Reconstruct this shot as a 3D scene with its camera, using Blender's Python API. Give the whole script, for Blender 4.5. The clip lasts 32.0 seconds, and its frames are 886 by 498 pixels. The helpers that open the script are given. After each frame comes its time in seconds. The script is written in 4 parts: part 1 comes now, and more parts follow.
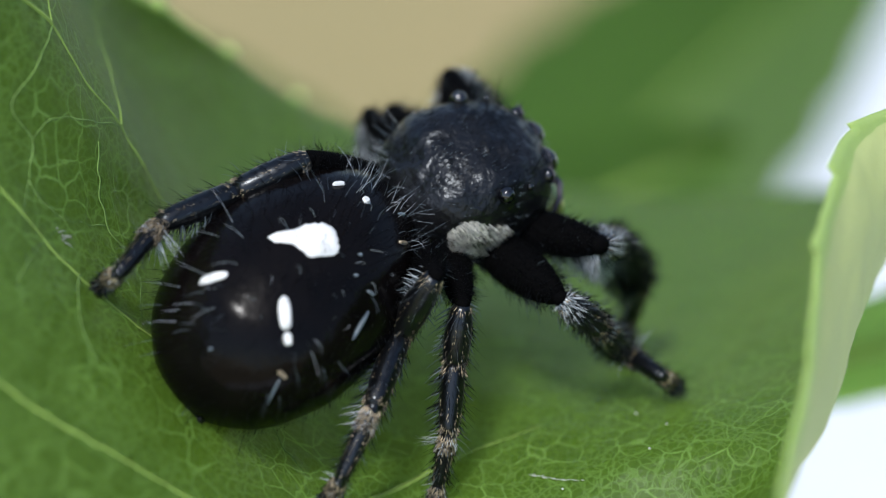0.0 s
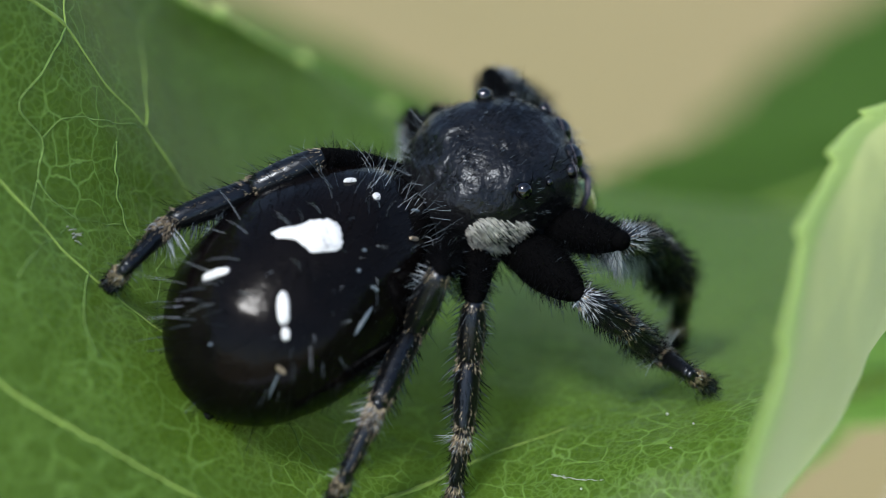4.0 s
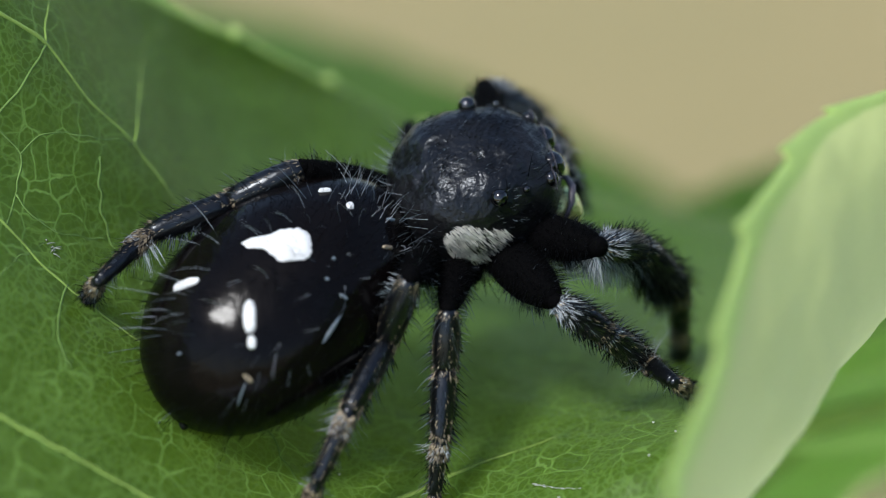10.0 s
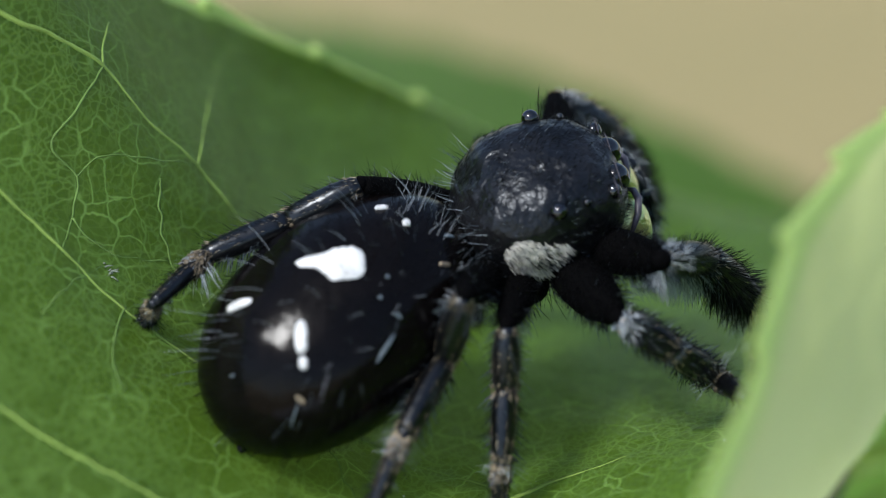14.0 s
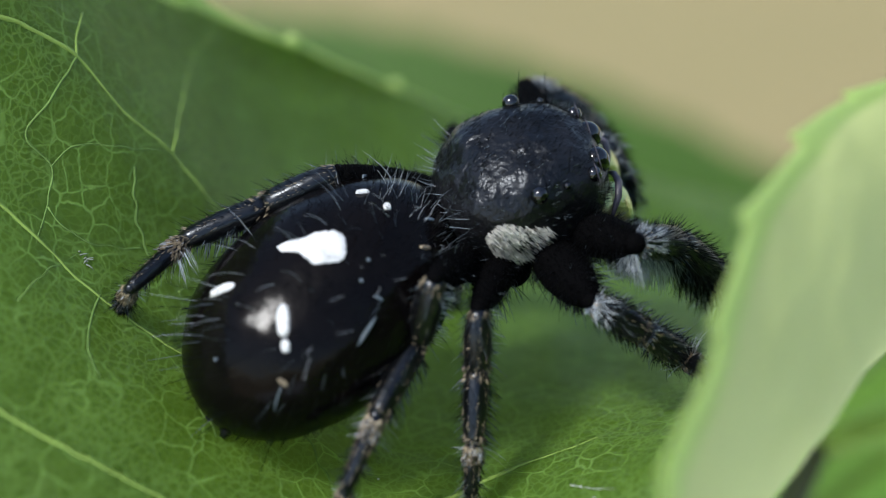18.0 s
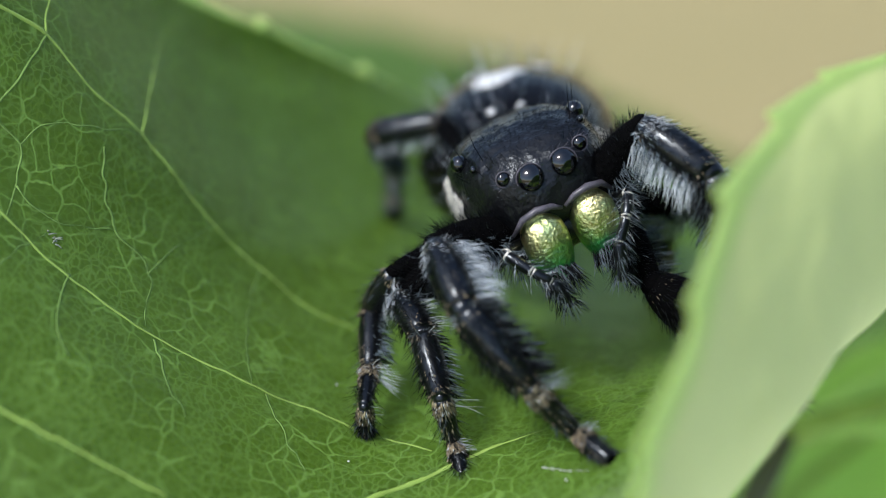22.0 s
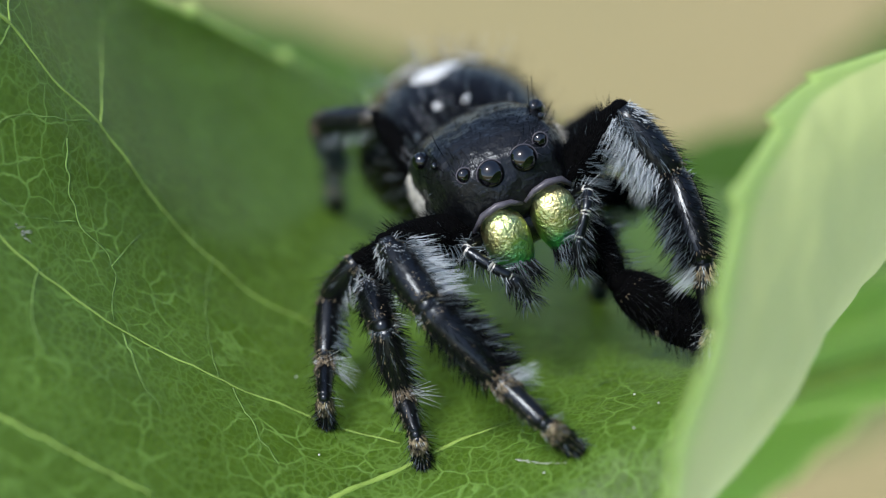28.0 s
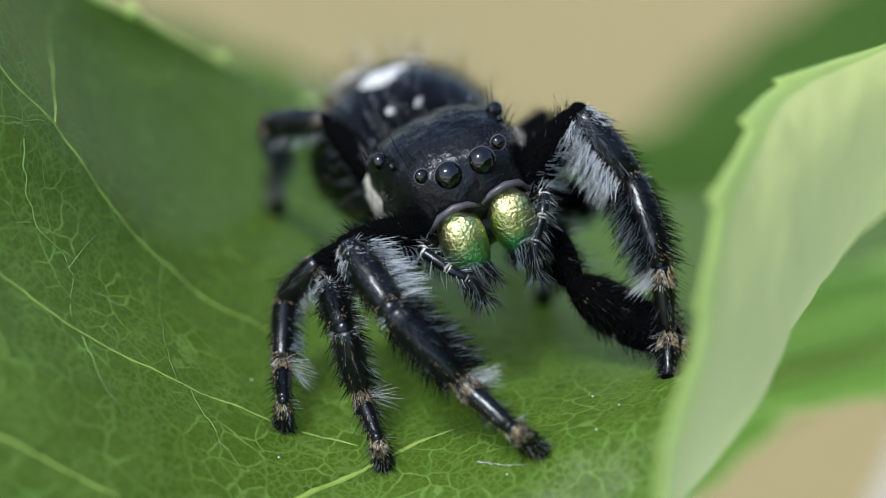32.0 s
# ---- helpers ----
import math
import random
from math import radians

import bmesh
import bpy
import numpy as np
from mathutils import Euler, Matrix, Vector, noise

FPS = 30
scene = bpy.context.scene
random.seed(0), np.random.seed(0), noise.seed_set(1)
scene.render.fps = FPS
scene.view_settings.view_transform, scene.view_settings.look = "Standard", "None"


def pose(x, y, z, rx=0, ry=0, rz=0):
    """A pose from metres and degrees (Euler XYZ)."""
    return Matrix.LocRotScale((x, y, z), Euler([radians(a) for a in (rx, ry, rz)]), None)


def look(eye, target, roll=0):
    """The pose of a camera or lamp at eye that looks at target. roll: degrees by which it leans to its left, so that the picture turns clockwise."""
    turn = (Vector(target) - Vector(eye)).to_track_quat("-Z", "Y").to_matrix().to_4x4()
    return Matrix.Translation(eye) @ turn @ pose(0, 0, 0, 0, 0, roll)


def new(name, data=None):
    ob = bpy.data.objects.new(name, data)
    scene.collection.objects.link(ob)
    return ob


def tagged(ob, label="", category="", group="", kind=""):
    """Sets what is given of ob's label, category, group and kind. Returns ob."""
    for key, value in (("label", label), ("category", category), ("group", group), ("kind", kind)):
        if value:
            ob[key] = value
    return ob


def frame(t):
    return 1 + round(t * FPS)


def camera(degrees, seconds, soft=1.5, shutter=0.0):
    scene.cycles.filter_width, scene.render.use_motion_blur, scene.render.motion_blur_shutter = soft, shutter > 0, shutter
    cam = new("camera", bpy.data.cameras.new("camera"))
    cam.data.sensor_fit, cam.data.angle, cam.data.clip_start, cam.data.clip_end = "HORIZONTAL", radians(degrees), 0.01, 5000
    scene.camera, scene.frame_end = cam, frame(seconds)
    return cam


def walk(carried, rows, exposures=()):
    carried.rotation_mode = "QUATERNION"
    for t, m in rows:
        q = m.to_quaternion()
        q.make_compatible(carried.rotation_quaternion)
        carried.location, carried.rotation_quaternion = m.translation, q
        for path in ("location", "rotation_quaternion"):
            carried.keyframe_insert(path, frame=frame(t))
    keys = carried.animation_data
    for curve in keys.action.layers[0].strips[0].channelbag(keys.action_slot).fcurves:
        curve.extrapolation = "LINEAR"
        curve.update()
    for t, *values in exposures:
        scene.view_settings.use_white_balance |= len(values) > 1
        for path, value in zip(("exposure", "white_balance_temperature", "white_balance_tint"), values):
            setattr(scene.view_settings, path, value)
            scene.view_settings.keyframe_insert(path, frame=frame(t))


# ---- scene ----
# A jumping spider on a cupped leaf. Built in a local frame of millimetres (u right, v up,
# w towards the first viewpoint), tipped by 25 degrees and set 0.6 m above the soil.
cam = camera(20, 32.0, soft=1.1, shutter=0.5)
walk(cam, [
    (0.0, pose(-0.011631, -0.063141, 0.631917, 63.418, -5.048, -8.427)),
    (0.5, pose(-0.009291, -0.063135, 0.631814, 63.495, -4.040, -6.643)),
    (1.0, pose(-0.007288, -0.063060, 0.631551, 63.587, -3.221, -5.077)),
    (1.5, pose(-0.005895, -0.063267, 0.631549, 63.539, -2.666, -3.962)),
    (2.0, pose(-0.005241, -0.063404, 0.631428, 63.578, -2.357, -3.455)),
    (2.5, pose(-0.004397, -0.063588, 0.631148, 63.762, -2.021, -2.813)),
    (3.0, pose(-0.003764, -0.063818, 0.631260, 63.717, -1.678, -2.398)),
    (3.5, pose(-0.002978, -0.063945, 0.631025, 63.950, -1.351, -1.818)),
    (5.5, pose(-0.000572, -0.064362, 0.630293, 64.791, -0.287, -0.330)),
    (6.0, pose(0.000000, -0.064475, 0.630065, 65.000, -0.000, 0.000)),
    (6.5, pose(0.000685, -0.064564, 0.629883, 65.169, 0.223, 0.460)),
    (7.0, pose(0.001421, -0.064443, 0.629782, 65.206, 0.463, 0.976)),
    (7.5, pose(0.001767, -0.064473, 0.629844, 65.153, 0.634, 1.156)),
    (8.0, pose(0.002296, -0.064494, 0.629711, 65.258, 0.871, 1.489)),
    (8.5, pose(0.002566, -0.064563, 0.629582, 65.364, 1.028, 1.612)),
    (9.0, pose(0.003504, -0.064667, 0.629371, 65.567, 1.330, 2.257)),
    (9.5, pose(0.004636, -0.064544, 0.629238, 65.622, 1.778, 3.064)),
    (10.0, pose(0.005123, -0.064364, 0.629380, 65.635, 2.045, 3.468)),
    (10.5, pose(0.005779, -0.064079, 0.629240, 65.850, 2.487, 4.259)),
    (11.0, pose(0.006442, -0.063719, 0.629041, 66.085, 3.019, 5.149)),
    (11.5, pose(0.007015, -0.063344, 0.628907, 66.213, 3.463, 5.960)),
    (12.0, pose(0.007553, -0.063181, 0.628787, 66.323, 3.777, 6.546)),
    (12.5, pose(0.008038, -0.062931, 0.628787, 66.227, 4.095, 6.888)),
    (13.0, pose(0.008979, -0.062758, 0.628580, 66.330, 4.593, 7.567)),
    (13.5, pose(0.009273, -0.062802, 0.628589, 66.314, 4.817, 7.717)),
    (14.0, pose(0.009521, -0.062758, 0.628347, 66.462, 5.087, 7.851)),
    (14.5, pose(0.009767, -0.062816, 0.628126, 66.621, 5.354, 7.962)),
    (16.5, pose(0.010566, -0.062811, 0.627992, 66.680, 5.748, 8.248)),
    (17.0, pose(0.010587, -0.063040, 0.628106, 66.608, 5.661, 8.126)),
    (17.5, pose(0.010565, -0.063231, 0.628207, 66.469, 5.638, 7.931)),
    (18.0, pose(0.010690, -0.063312, 0.628309, 66.300, 5.736, 7.846)),
    (18.5, pose(0.010739, -0.063507, 0.628297, 66.234, 5.730, 7.718)),
    (19.0, pose(0.010648, -0.063664, 0.628554, 65.951, 5.588, 7.474)),
    (19.5, pose(0.010574, -0.063695, 0.628332, 65.999, 5.552, 7.346)),
    (20.0, pose(0.010377, -0.063795, 0.628166, 66.049, 5.439, 7.117)),
    (20.5, pose(0.010378, -0.063586, 0.628077, 66.011, 5.445, 7.074)),
    (21.0, pose(0.010359, -0.063260, 0.627721, 66.167, 5.460, 7.096)),
    (21.5, pose(0.010269, -0.063364, 0.627647, 66.290, 5.241, 7.054)),
    (22.0, pose(0.010121, -0.063379, 0.627563, 66.397, 5.092, 6.962)),
    (22.5, pose(0.009922, -0.063424, 0.627518, 66.481, 4.971, 6.809)),
    (23.0, pose(0.009652, -0.063466, 0.627569, 66.508, 4.823, 6.600)),
    (23.5, pose(0.009061, -0.063561, 0.627689, 66.454, 4.565, 6.138)),
    (24.0, pose(0.008330, -0.063673, 0.627953, 66.277, 4.275, 5.544)),
    (24.5, pose(0.007445, -0.063705, 0.628247, 66.011, 3.980, 4.810)),
    (25.0, pose(0.006604, -0.063754, 0.628336, 65.902, 3.669, 4.113)),
    (25.5, pose(0.005878, -0.063828, 0.628603, 65.653, 3.420, 3.474)),
    (27.5, pose(0.003158, -0.063704, 0.629189, 64.973, 2.336, 1.170)),
    (28.0, pose(0.002607, -0.063688, 0.629244, 64.873, 2.098, 0.575)),
    (28.5, pose(0.001944, -0.063718, 0.629363, 64.770, 1.878, -0.141)),
    (29.0, pose(0.001315, -0.063667, 0.629380, 64.729, 1.569, -0.772)),
    (29.5, pose(0.000870, -0.063668, 0.629315, 64.789, 1.278, -1.240)),
    (30.0, pose(0.000580, -0.063691, 0.629180, 64.900, 1.066, -1.611)),
    (30.5, pose(0.000203, -0.063682, 0.628993, 65.051, 0.859, -1.999)),
    (31.0, pose(-0.000156, -0.063671, 0.628862, 65.165, 0.683, -2.314)),
    (31.5, pose(-0.000701, -0.063740, 0.629105, 65.044, 0.427, -2.706)),
    (32.0, pose(-0.001120, -0.063749, 0.629210, 64.987, 0.260, -3.001)),
], exposures=[(0.0, 0.24), (17.0, 0.26), (20.0, 0.44), (25.0, 0.42), (29.0, 0.36), (32.0, 0.34)])
cam.data.dof.use_dof, cam.data.dof.focus_distance, cam.data.dof.aperture_fstop = True, 0.0685, 33.0

MM = 0.001
TIP = Matrix(((1, 0, 0, 0), (0, 0.42262, -0.90631, 0), (0, 0.90631, 0.42262, 0.6), (0, 0, 0, 1)))
VIEW = TIP @ Matrix.Diagonal((MM, MM, MM, 1))

# ---------------------------------------------------------------- light
world = bpy.data.worlds.new("world")
scene.world = world
world.use_nodes = True
wn = world.node_tree.nodes
sky = wn.new("ShaderNodeTexSky")
sky.sky_type, sky.sun_disc = "NISHITA", False
sky.sun_elevation, sky.sun_rotation = radians(57), radians(216)
wn["Background"].inputs["Strength"].default_value = 0.15
world.node_tree.links.new(sky.outputs["Color"], wn["Background"].inputs["Color"])
sun = new("sun", bpy.data.lights.new("sun", "SUN"))
sun.data.energy, sun.data.angle, sun.data.color = 2.7, radians(12), (1.0, 0.995, 0.99)
sun.matrix_world = look((-1.6, -2.2, 4.7), (0, 0, 0.6))
scene.view_settings.exposure = 0.0


# ---------------------------------------------------------------- materials
def material(name, color, rough=0.5, metal=0.0, spec=0.5, grain=None, bump=None, second=None, coat=0.0):
    """grain: (scale, amount); bump: (scale, distance, strength); second: a colour mixed in by noise."""
    m = bpy.data.materials.new(name)
    m.use_nodes = True
    n, l = m.node_tree.nodes, m.node_tree.links
    b = n["Principled BSDF"]
    b.inputs["Roughness"].default_value, b.inputs["Metallic"].default_value = rough, metal
    b.inputs["Specular IOR Level"].default_value = spec
    b.inputs["Coat Weight"].default_value = coat
    b.inputs["Base Color"].default_value = (*color, 1)
    tc = n.new("ShaderNodeTexCoord")
    if grain:
        t = n.new("ShaderNodeTexNoise")
        t.inputs["Scale"].default_value, t.inputs["Detail"].default_value = grain[0], 6
        l.new(tc.outputs["Object"], t.inputs["Vector"])
        mix = n.new("ShaderNodeMix")
        mix.data_type = "RGBA"
        other = second or tuple(c * (1 - grain[1]) for c in color)
        mix.inputs["A"].default_value, mix.inputs["B"].default_value = (*color, 1), (*other, 1)
        ramp = n.new("ShaderNodeMapRange")
        ramp.inputs["From Min"].default_value, ramp.inputs["From Max"].default_value = 0.35, 0.65
        l.new(t.outputs["Fac"], ramp.inputs["Value"])
        l.new(ramp.outputs["Result"], mix.inputs["Factor"])
        l.new(mix.outputs["Result"], b.inputs["Base Color"])
    if bump:
        t = n.new("ShaderNodeTexNoise")
        t.inputs["Scale"].default_value, t.inputs["Detail"].default_value = bump[0], 4
        l.new(tc.outputs["Object"], t.inputs["Vector"])
        bp = n.new("ShaderNodeBump")
        bp.inputs["Distance"].default_value, bp.inputs["Strength"].default_value = bump[1], bump[2]
        l.new(t.outputs["Fac"], bp.inputs["Height"])
        l.new(bp.outputs["Normal"], b.inputs["Normal"])
    return m


def leaf_material(name, base, dark, vein, through_color, share, rough, cells=1150.0, vein_mix=0.66, relief=0.00007, tint=0.6, spec=0.27):
    """Leaf tissue: two scales of vein mesh in leaf coordinates (millimetres), mottling, and light let through."""
    m = bpy.data.materials.new(name)
    m.use_nodes = True
    n, l = m.node_tree.nodes, m.node_tree.links
    b, out = n["Principled BSDF"], n["Material Output"]
    tc = n.new("ShaderNodeTexCoord")
    place = tc.outputs["Object"]
    wob = n.new("ShaderNodeTexNoise")
    wob.inputs["Scale"].default_value, wob.inputs["Detail"].default_value = 900.0, 4
    l.new(place, wob.inputs["Vector"])
    add = n.new("ShaderNodeVectorMath")
    add.operation = "MULTIPLY_ADD"
    add.inputs[1].default_value = (0.0007, 0.0007, 0.0007)
    l.new(wob.outputs["Color"], add.inputs[0])
    l.new(place, add.inputs[2])
    masks = []
    for scale, width in ((cells, 0.06), (cells * 3.5, 0.16)):
        v = n.new("ShaderNodeTexVoronoi")
        v.feature = "DISTANCE_TO_EDGE"
        v.inputs["Scale"].default_value = scale
        l.new(add.outputs["Vector"], v.inputs["Vector"])
        r = n.new("ShaderNodeMapRange")
        r.inputs["From Min"].default_value, r.inputs["From Max"].default_value = 0.0, width
        r.inputs["To Min"].default_value, r.inputs["To Max"].default_value = 1.0, 0.0
        r.interpolation_type = "SMOOTHSTEP"
        l.new(v.outputs["Distance"], r.inputs["Value"])
        masks.append(r.outputs["Result"])
    fade = n.new("ShaderNodeTexNoise")
    fade.inputs["Scale"].default_value, fade.inputs["Detail"].default_value = 620.0, 3
    l.new(place, fade.inputs["Vector"])
    for k, (low, high, least, most) in enumerate(((0.4, 0.6, 0.35, 1.0), (0.65, 0.35, 0.2, 0.6))):
        fr = n.new("ShaderNodeMapRange")
        fr.inputs["From Min"].default_value, fr.inputs["From Max"].default_value = low, high
        fr.inputs["To Min"].default_value, fr.inputs["To Max"].default_value = least, most
        l.new(fade.outputs["Fac"], fr.inputs["Value"])
        half = n.new("ShaderNodeMath")
        half.operation = "MULTIPLY"
        l.new(masks[k], half.inputs[0])
        l.new(fr.outputs["Result"], half.inputs[1])
        masks[k] = half.outputs[0]
    both = n.new("ShaderNodeMath")
    both.operation = "MAXIMUM"
    l.new(masks[0], both.inputs[0])
    l.new(masks[1], both.inputs[1])
    patch = n.new("ShaderNodeTexNoise")
    patch.inputs["Scale"].default_value, patch.inputs["Detail"].default_value = 170.0, 9
    patch.inputs["Roughness"].default_value = 0.74
    l.new(place, patch.inputs["Vector"])
    pr = n.new("ShaderNodeMapRange")
    pr.inputs["From Min"].default_value, pr.inputs["From Max"].default_value = 0.3, 0.7
    l.new(patch.outputs["Fac"], pr.inputs["Value"])
    tissue = n.new("ShaderNodeMix")
    tissue.data_type = "RGBA"
    tissue.inputs["A"].default_value, tissue.inputs["B"].default_value = (*base, 1), (*dark, 1)
    l.new(pr.outputs["Result"], tissue.inputs["Factor"])
    veined = n.new("ShaderNodeMix")
    veined.data_type = "RGBA"
    veined.inputs["B"].default_value = (*vein, 1)
    strength = n.new("ShaderNodeMath")
    strength.operation = "MULTIPLY"
    strength.inputs[1].default_value = vein_mix
    l.new(both.outputs[0], strength.inputs[0])
    l.new(strength.outputs[0], veined.inputs["Factor"])
    l.new(tissue.outputs["Result"], veined.inputs["A"])
    l.new(veined.outputs["Result"], b.inputs["Base Color"])
    b.inputs["Roughness"].default_value = rough
    b.inputs["Specular IOR Level"].default_value = spec
    fine = n.new("ShaderNodeTexNoise")
    fine.inputs["Scale"].default_value, fine.inputs["Detail"].default_value = 3600.0, 3
    l.new(place, fine.inputs["Vector"])
    bp = n.new("ShaderNodeBump")
    bp.inputs["Distance"].default_value, bp.inputs["Strength"].default_value = relief, 0.9
    l.new(fine.outputs["Fac"], bp.inputs["Height"])
    l.new(bp.outputs["Normal"], b.inputs["Normal"])
    tr = n.new("ShaderNodeBsdfTranslucent")
    hue = n.new("ShaderNodeMix")
    hue.data_type, hue.blend_type = "RGBA", "MULTIPLY"
    hue.inputs["Factor"].default_value = tint
    hue.inputs["A"].default_value = (*through_color, 1)
    l.new(veined.outputs["Result"], hue.inputs["B"])
    l.new(hue.outputs["Result"], tr.inputs["Color"])
    mixer = n.new("ShaderNodeMixShader")
    mixer.inputs["Fac"].default_value = share
    l.new(b.outputs["BSDF"], mixer.inputs[1])
    l.new(tr.outputs["BSDF"], mixer.inputs[2])
    l.new(mixer.outputs["Shader"], out.inputs["Surface"])
    return m


LEAF_TOP = leaf_material("leaf_top", (0.049, 0.096, 0.012), (0.032, 0.070, 0.0095), (0.22, 0.37, 0.10), (0.74, 1.0, 0.26), 0.38, 0.46, vein_mix=0.74, tint=0.45, spec=0.3)
LEAF_UNDER = leaf_material("leaf_under", (0.70, 0.78, 0.32), (0.65, 0.73, 0.28), (0.73, 0.80, 0.35), (0.88, 1.0, 0.5), 0.28, 0.6, vein_mix=0.3, relief=0.00002)
# pale margin, with light glowing through the thin edge put into its colour
LEAF_RIM_GLOW = leaf_material("leaf_rim_glow", (0.58, 0.74, 0.27), (0.52, 0.69, 0.23), (0.6, 0.75, 0.3), (0.9, 1.0, 0.45), 0.45, 0.5, vein_mix=0.2)
VEIN_FINE = material("fine_vein", (0.18, 0.30, 0.07), 0.6, spec=0.2, grain=(1200, 0.25))
VEIN = material("leaf_vein", (0.28, 0.42, 0.085), 0.6, spec=0.25, grain=(1200, 0.25))
LEAF_FAR = leaf_material("leaf_far", (0.075, 0.165, 0.024), (0.055, 0.125, 0.018), (0.12, 0.2, 0.05), (0.45, 0.75, 0.09), 0.4, 0.45)
LEAF_LIME = leaf_material("leaf_lime", (0.44, 0.66, 0.22), (0.36, 0.58, 0.16), (0.46, 0.66, 0.24), (0.8, 0.95, 0.4), 0.5, 0.5)
STEM = material("green_bark", (0.10, 0.11, 0.05), 0.7, grain=(300, 0.5), bump=(900, 0.0002, 0.6))
CHITIN = material("black_chitin", (0.003, 0.0033, 0.004), 0.28, spec=0.6, grain=(900, 0.5), bump=(2600, 0.00005, 0.5))
CROWN = material("carapace_black", (0.003, 0.0033, 0.004), 0.3, spec=0.42, grain=(650, 0.6), second=(0.010, 0.010, 0.011), bump=(2200, 0.00013, 0.9))
for m in (CHITIN, CROWN):
    m.node_tree.nodes["Principled BSDF"].inputs["Specular Tint"].default_value = (0.86, 0.93, 1.0, 1)
VELVET = material("abdomen_velvet", (0.0025, 0.002, 0.002), 0.16, spec=0.14, grain=(700, 0.5), second=(0.004, 0.003, 0.0028), bump=(5200, 0.00002, 0.6))
HAIR_DARK = material("dark_hair", (0.004, 0.005, 0.006), 0.5, spec=0.1)
FUR_BLACK = material("black_fur", (0.0016, 0.0016, 0.0018), 0.85, spec=0.04, bump=(9000, 0.00006, 1.0))
HAIR_GREY = material("grey_hair", (0.17, 0.215, 0.25), 0.45, grain=(800, 0.5))
HAIR_WHITE = material("white_hair", (0.66, 0.71, 0.75), 0.5, grain=(1500, 0.3))
HAIR_CREAM = material("cream_hair", (0.80, 0.77, 0.69), 0.5, grain=(2500, 0.55))
SCALE_TAN = material("tan_scales", (0.50, 0.40, 0.26), 0.45, grain=(5200, 0.7), second=(0.03, 0.025, 0.02), bump=(5000, 0.00006, 0.8))
SPOT = material("white_spot", (0.84, 0.84, 0.82), 0.6, grain=(4000, 0.1), bump=(5000, 0.00005, 0.6))
EYE = material("eye_lens", (0.002, 0.002, 0.003), 0.03, spec=1.0)
CLYPEUS = material("grey_clypeus", (0.11, 0.10, 0.12), 0.4, grain=(3000, 0.4))
CHELICERA = material("green_iridescent", (0.80, 0.71, 0.31), 0.3, metal=1.0, grain=(1500, 0.4), second=(0.14, 0.56, 0.26), bump=(9000, 0.00006, 1.0))
# the jaws turn from gold above to green below
cn, cl = CHELICERA.node_tree.nodes, CHELICERA.node_tree.links
fade_mix = next(n for n in cn if n.bl_idname == "ShaderNodeMix")
fade_old = fade_mix.inputs["Factor"].links[0].from_socket
fade_xyz = cn.new("ShaderNodeSeparateXYZ")
cl.new(next(n for n in cn if n.bl_idname == "ShaderNodeTexCoord").outputs["Object"], fade_xyz.inputs[0])
fade_range = cn.new("ShaderNodeMapRange")
fade_range.inputs["From Min"].default_value, fade_range.inputs["From Max"].default_value = -0.00125, -0.0021
cl.new(fade_xyz.outputs["Z"], fade_range.inputs["Value"])
fade_add = cn.new("ShaderNodeMath")
fade_add.operation, fade_add.use_clamp = "MULTIPLY_ADD", True
fade_add.inputs[1].default_value = 0.5
cl.new(fade_old, fade_add.inputs[0])
cl.new(fade_range.outputs["Result"], fade_add.inputs[2])
cl.new(fade_add.outputs[0], fade_mix.inputs["Factor"])
FANG = material("fang", (0.03, 0.012, 0.008), 0.25)
SOIL = material("tan_soil", (0.37, 0.295, 0.13), 0.9, grain=(2.2, 0.25), second=(0.33, 0.275, 0.118), bump=(60, 0.01, 0.8))
SLAB = material("pale_concrete", (0.80, 0.82, 0.84), 0.7, grain=(8, 0.08), bump=(80, 0.002, 0.5))
LINT_PALE = material("pale_dust", (0.62, 0.64, 0.58), 0.8, grain=(4000, 0.4))
LINT = material("lint", (0.3, 0.34, 0.26), 0.8, grain=(4000, 0.4))


# ---------------------------------------------------------------- mesh helpers
def part(name, bm, mats, parent, label=""):
    """Links a bmesh as one mesh object under a thing or a part."""
    me = bpy.data.meshes.new(name)
    bm.to_mesh(me)
    bm.free()
    for m in mats if isinstance(mats, (list, tuple)) else [mats]:
        me.materials.append(m)
    for p in me.polygons:
        p.use_smooth = True
    ob = new(name, me)
    ob.parent = parent
    return tagged(ob, label) if label else ob


def lump(bm, centre, size, rings=16, segs=24, shape=None, mat=0):
    """An ellipsoid with an optional reshaping of the unit sphere; size in metres."""
    verts = bmesh.ops.create_uvsphere(bm, u_segments=segs, v_segments=rings, radius=1.0)["verts"]
    for v in verts:
        p = shape(v.co.copy()) if shape else v.co
        v.co = Vector(centre) + Vector((p.x * size[0], p.y * size[1], p.z * size[2]))
    for f in {f for v in verts for f in v.link_faces}:
        f.material_index = mat
    return verts


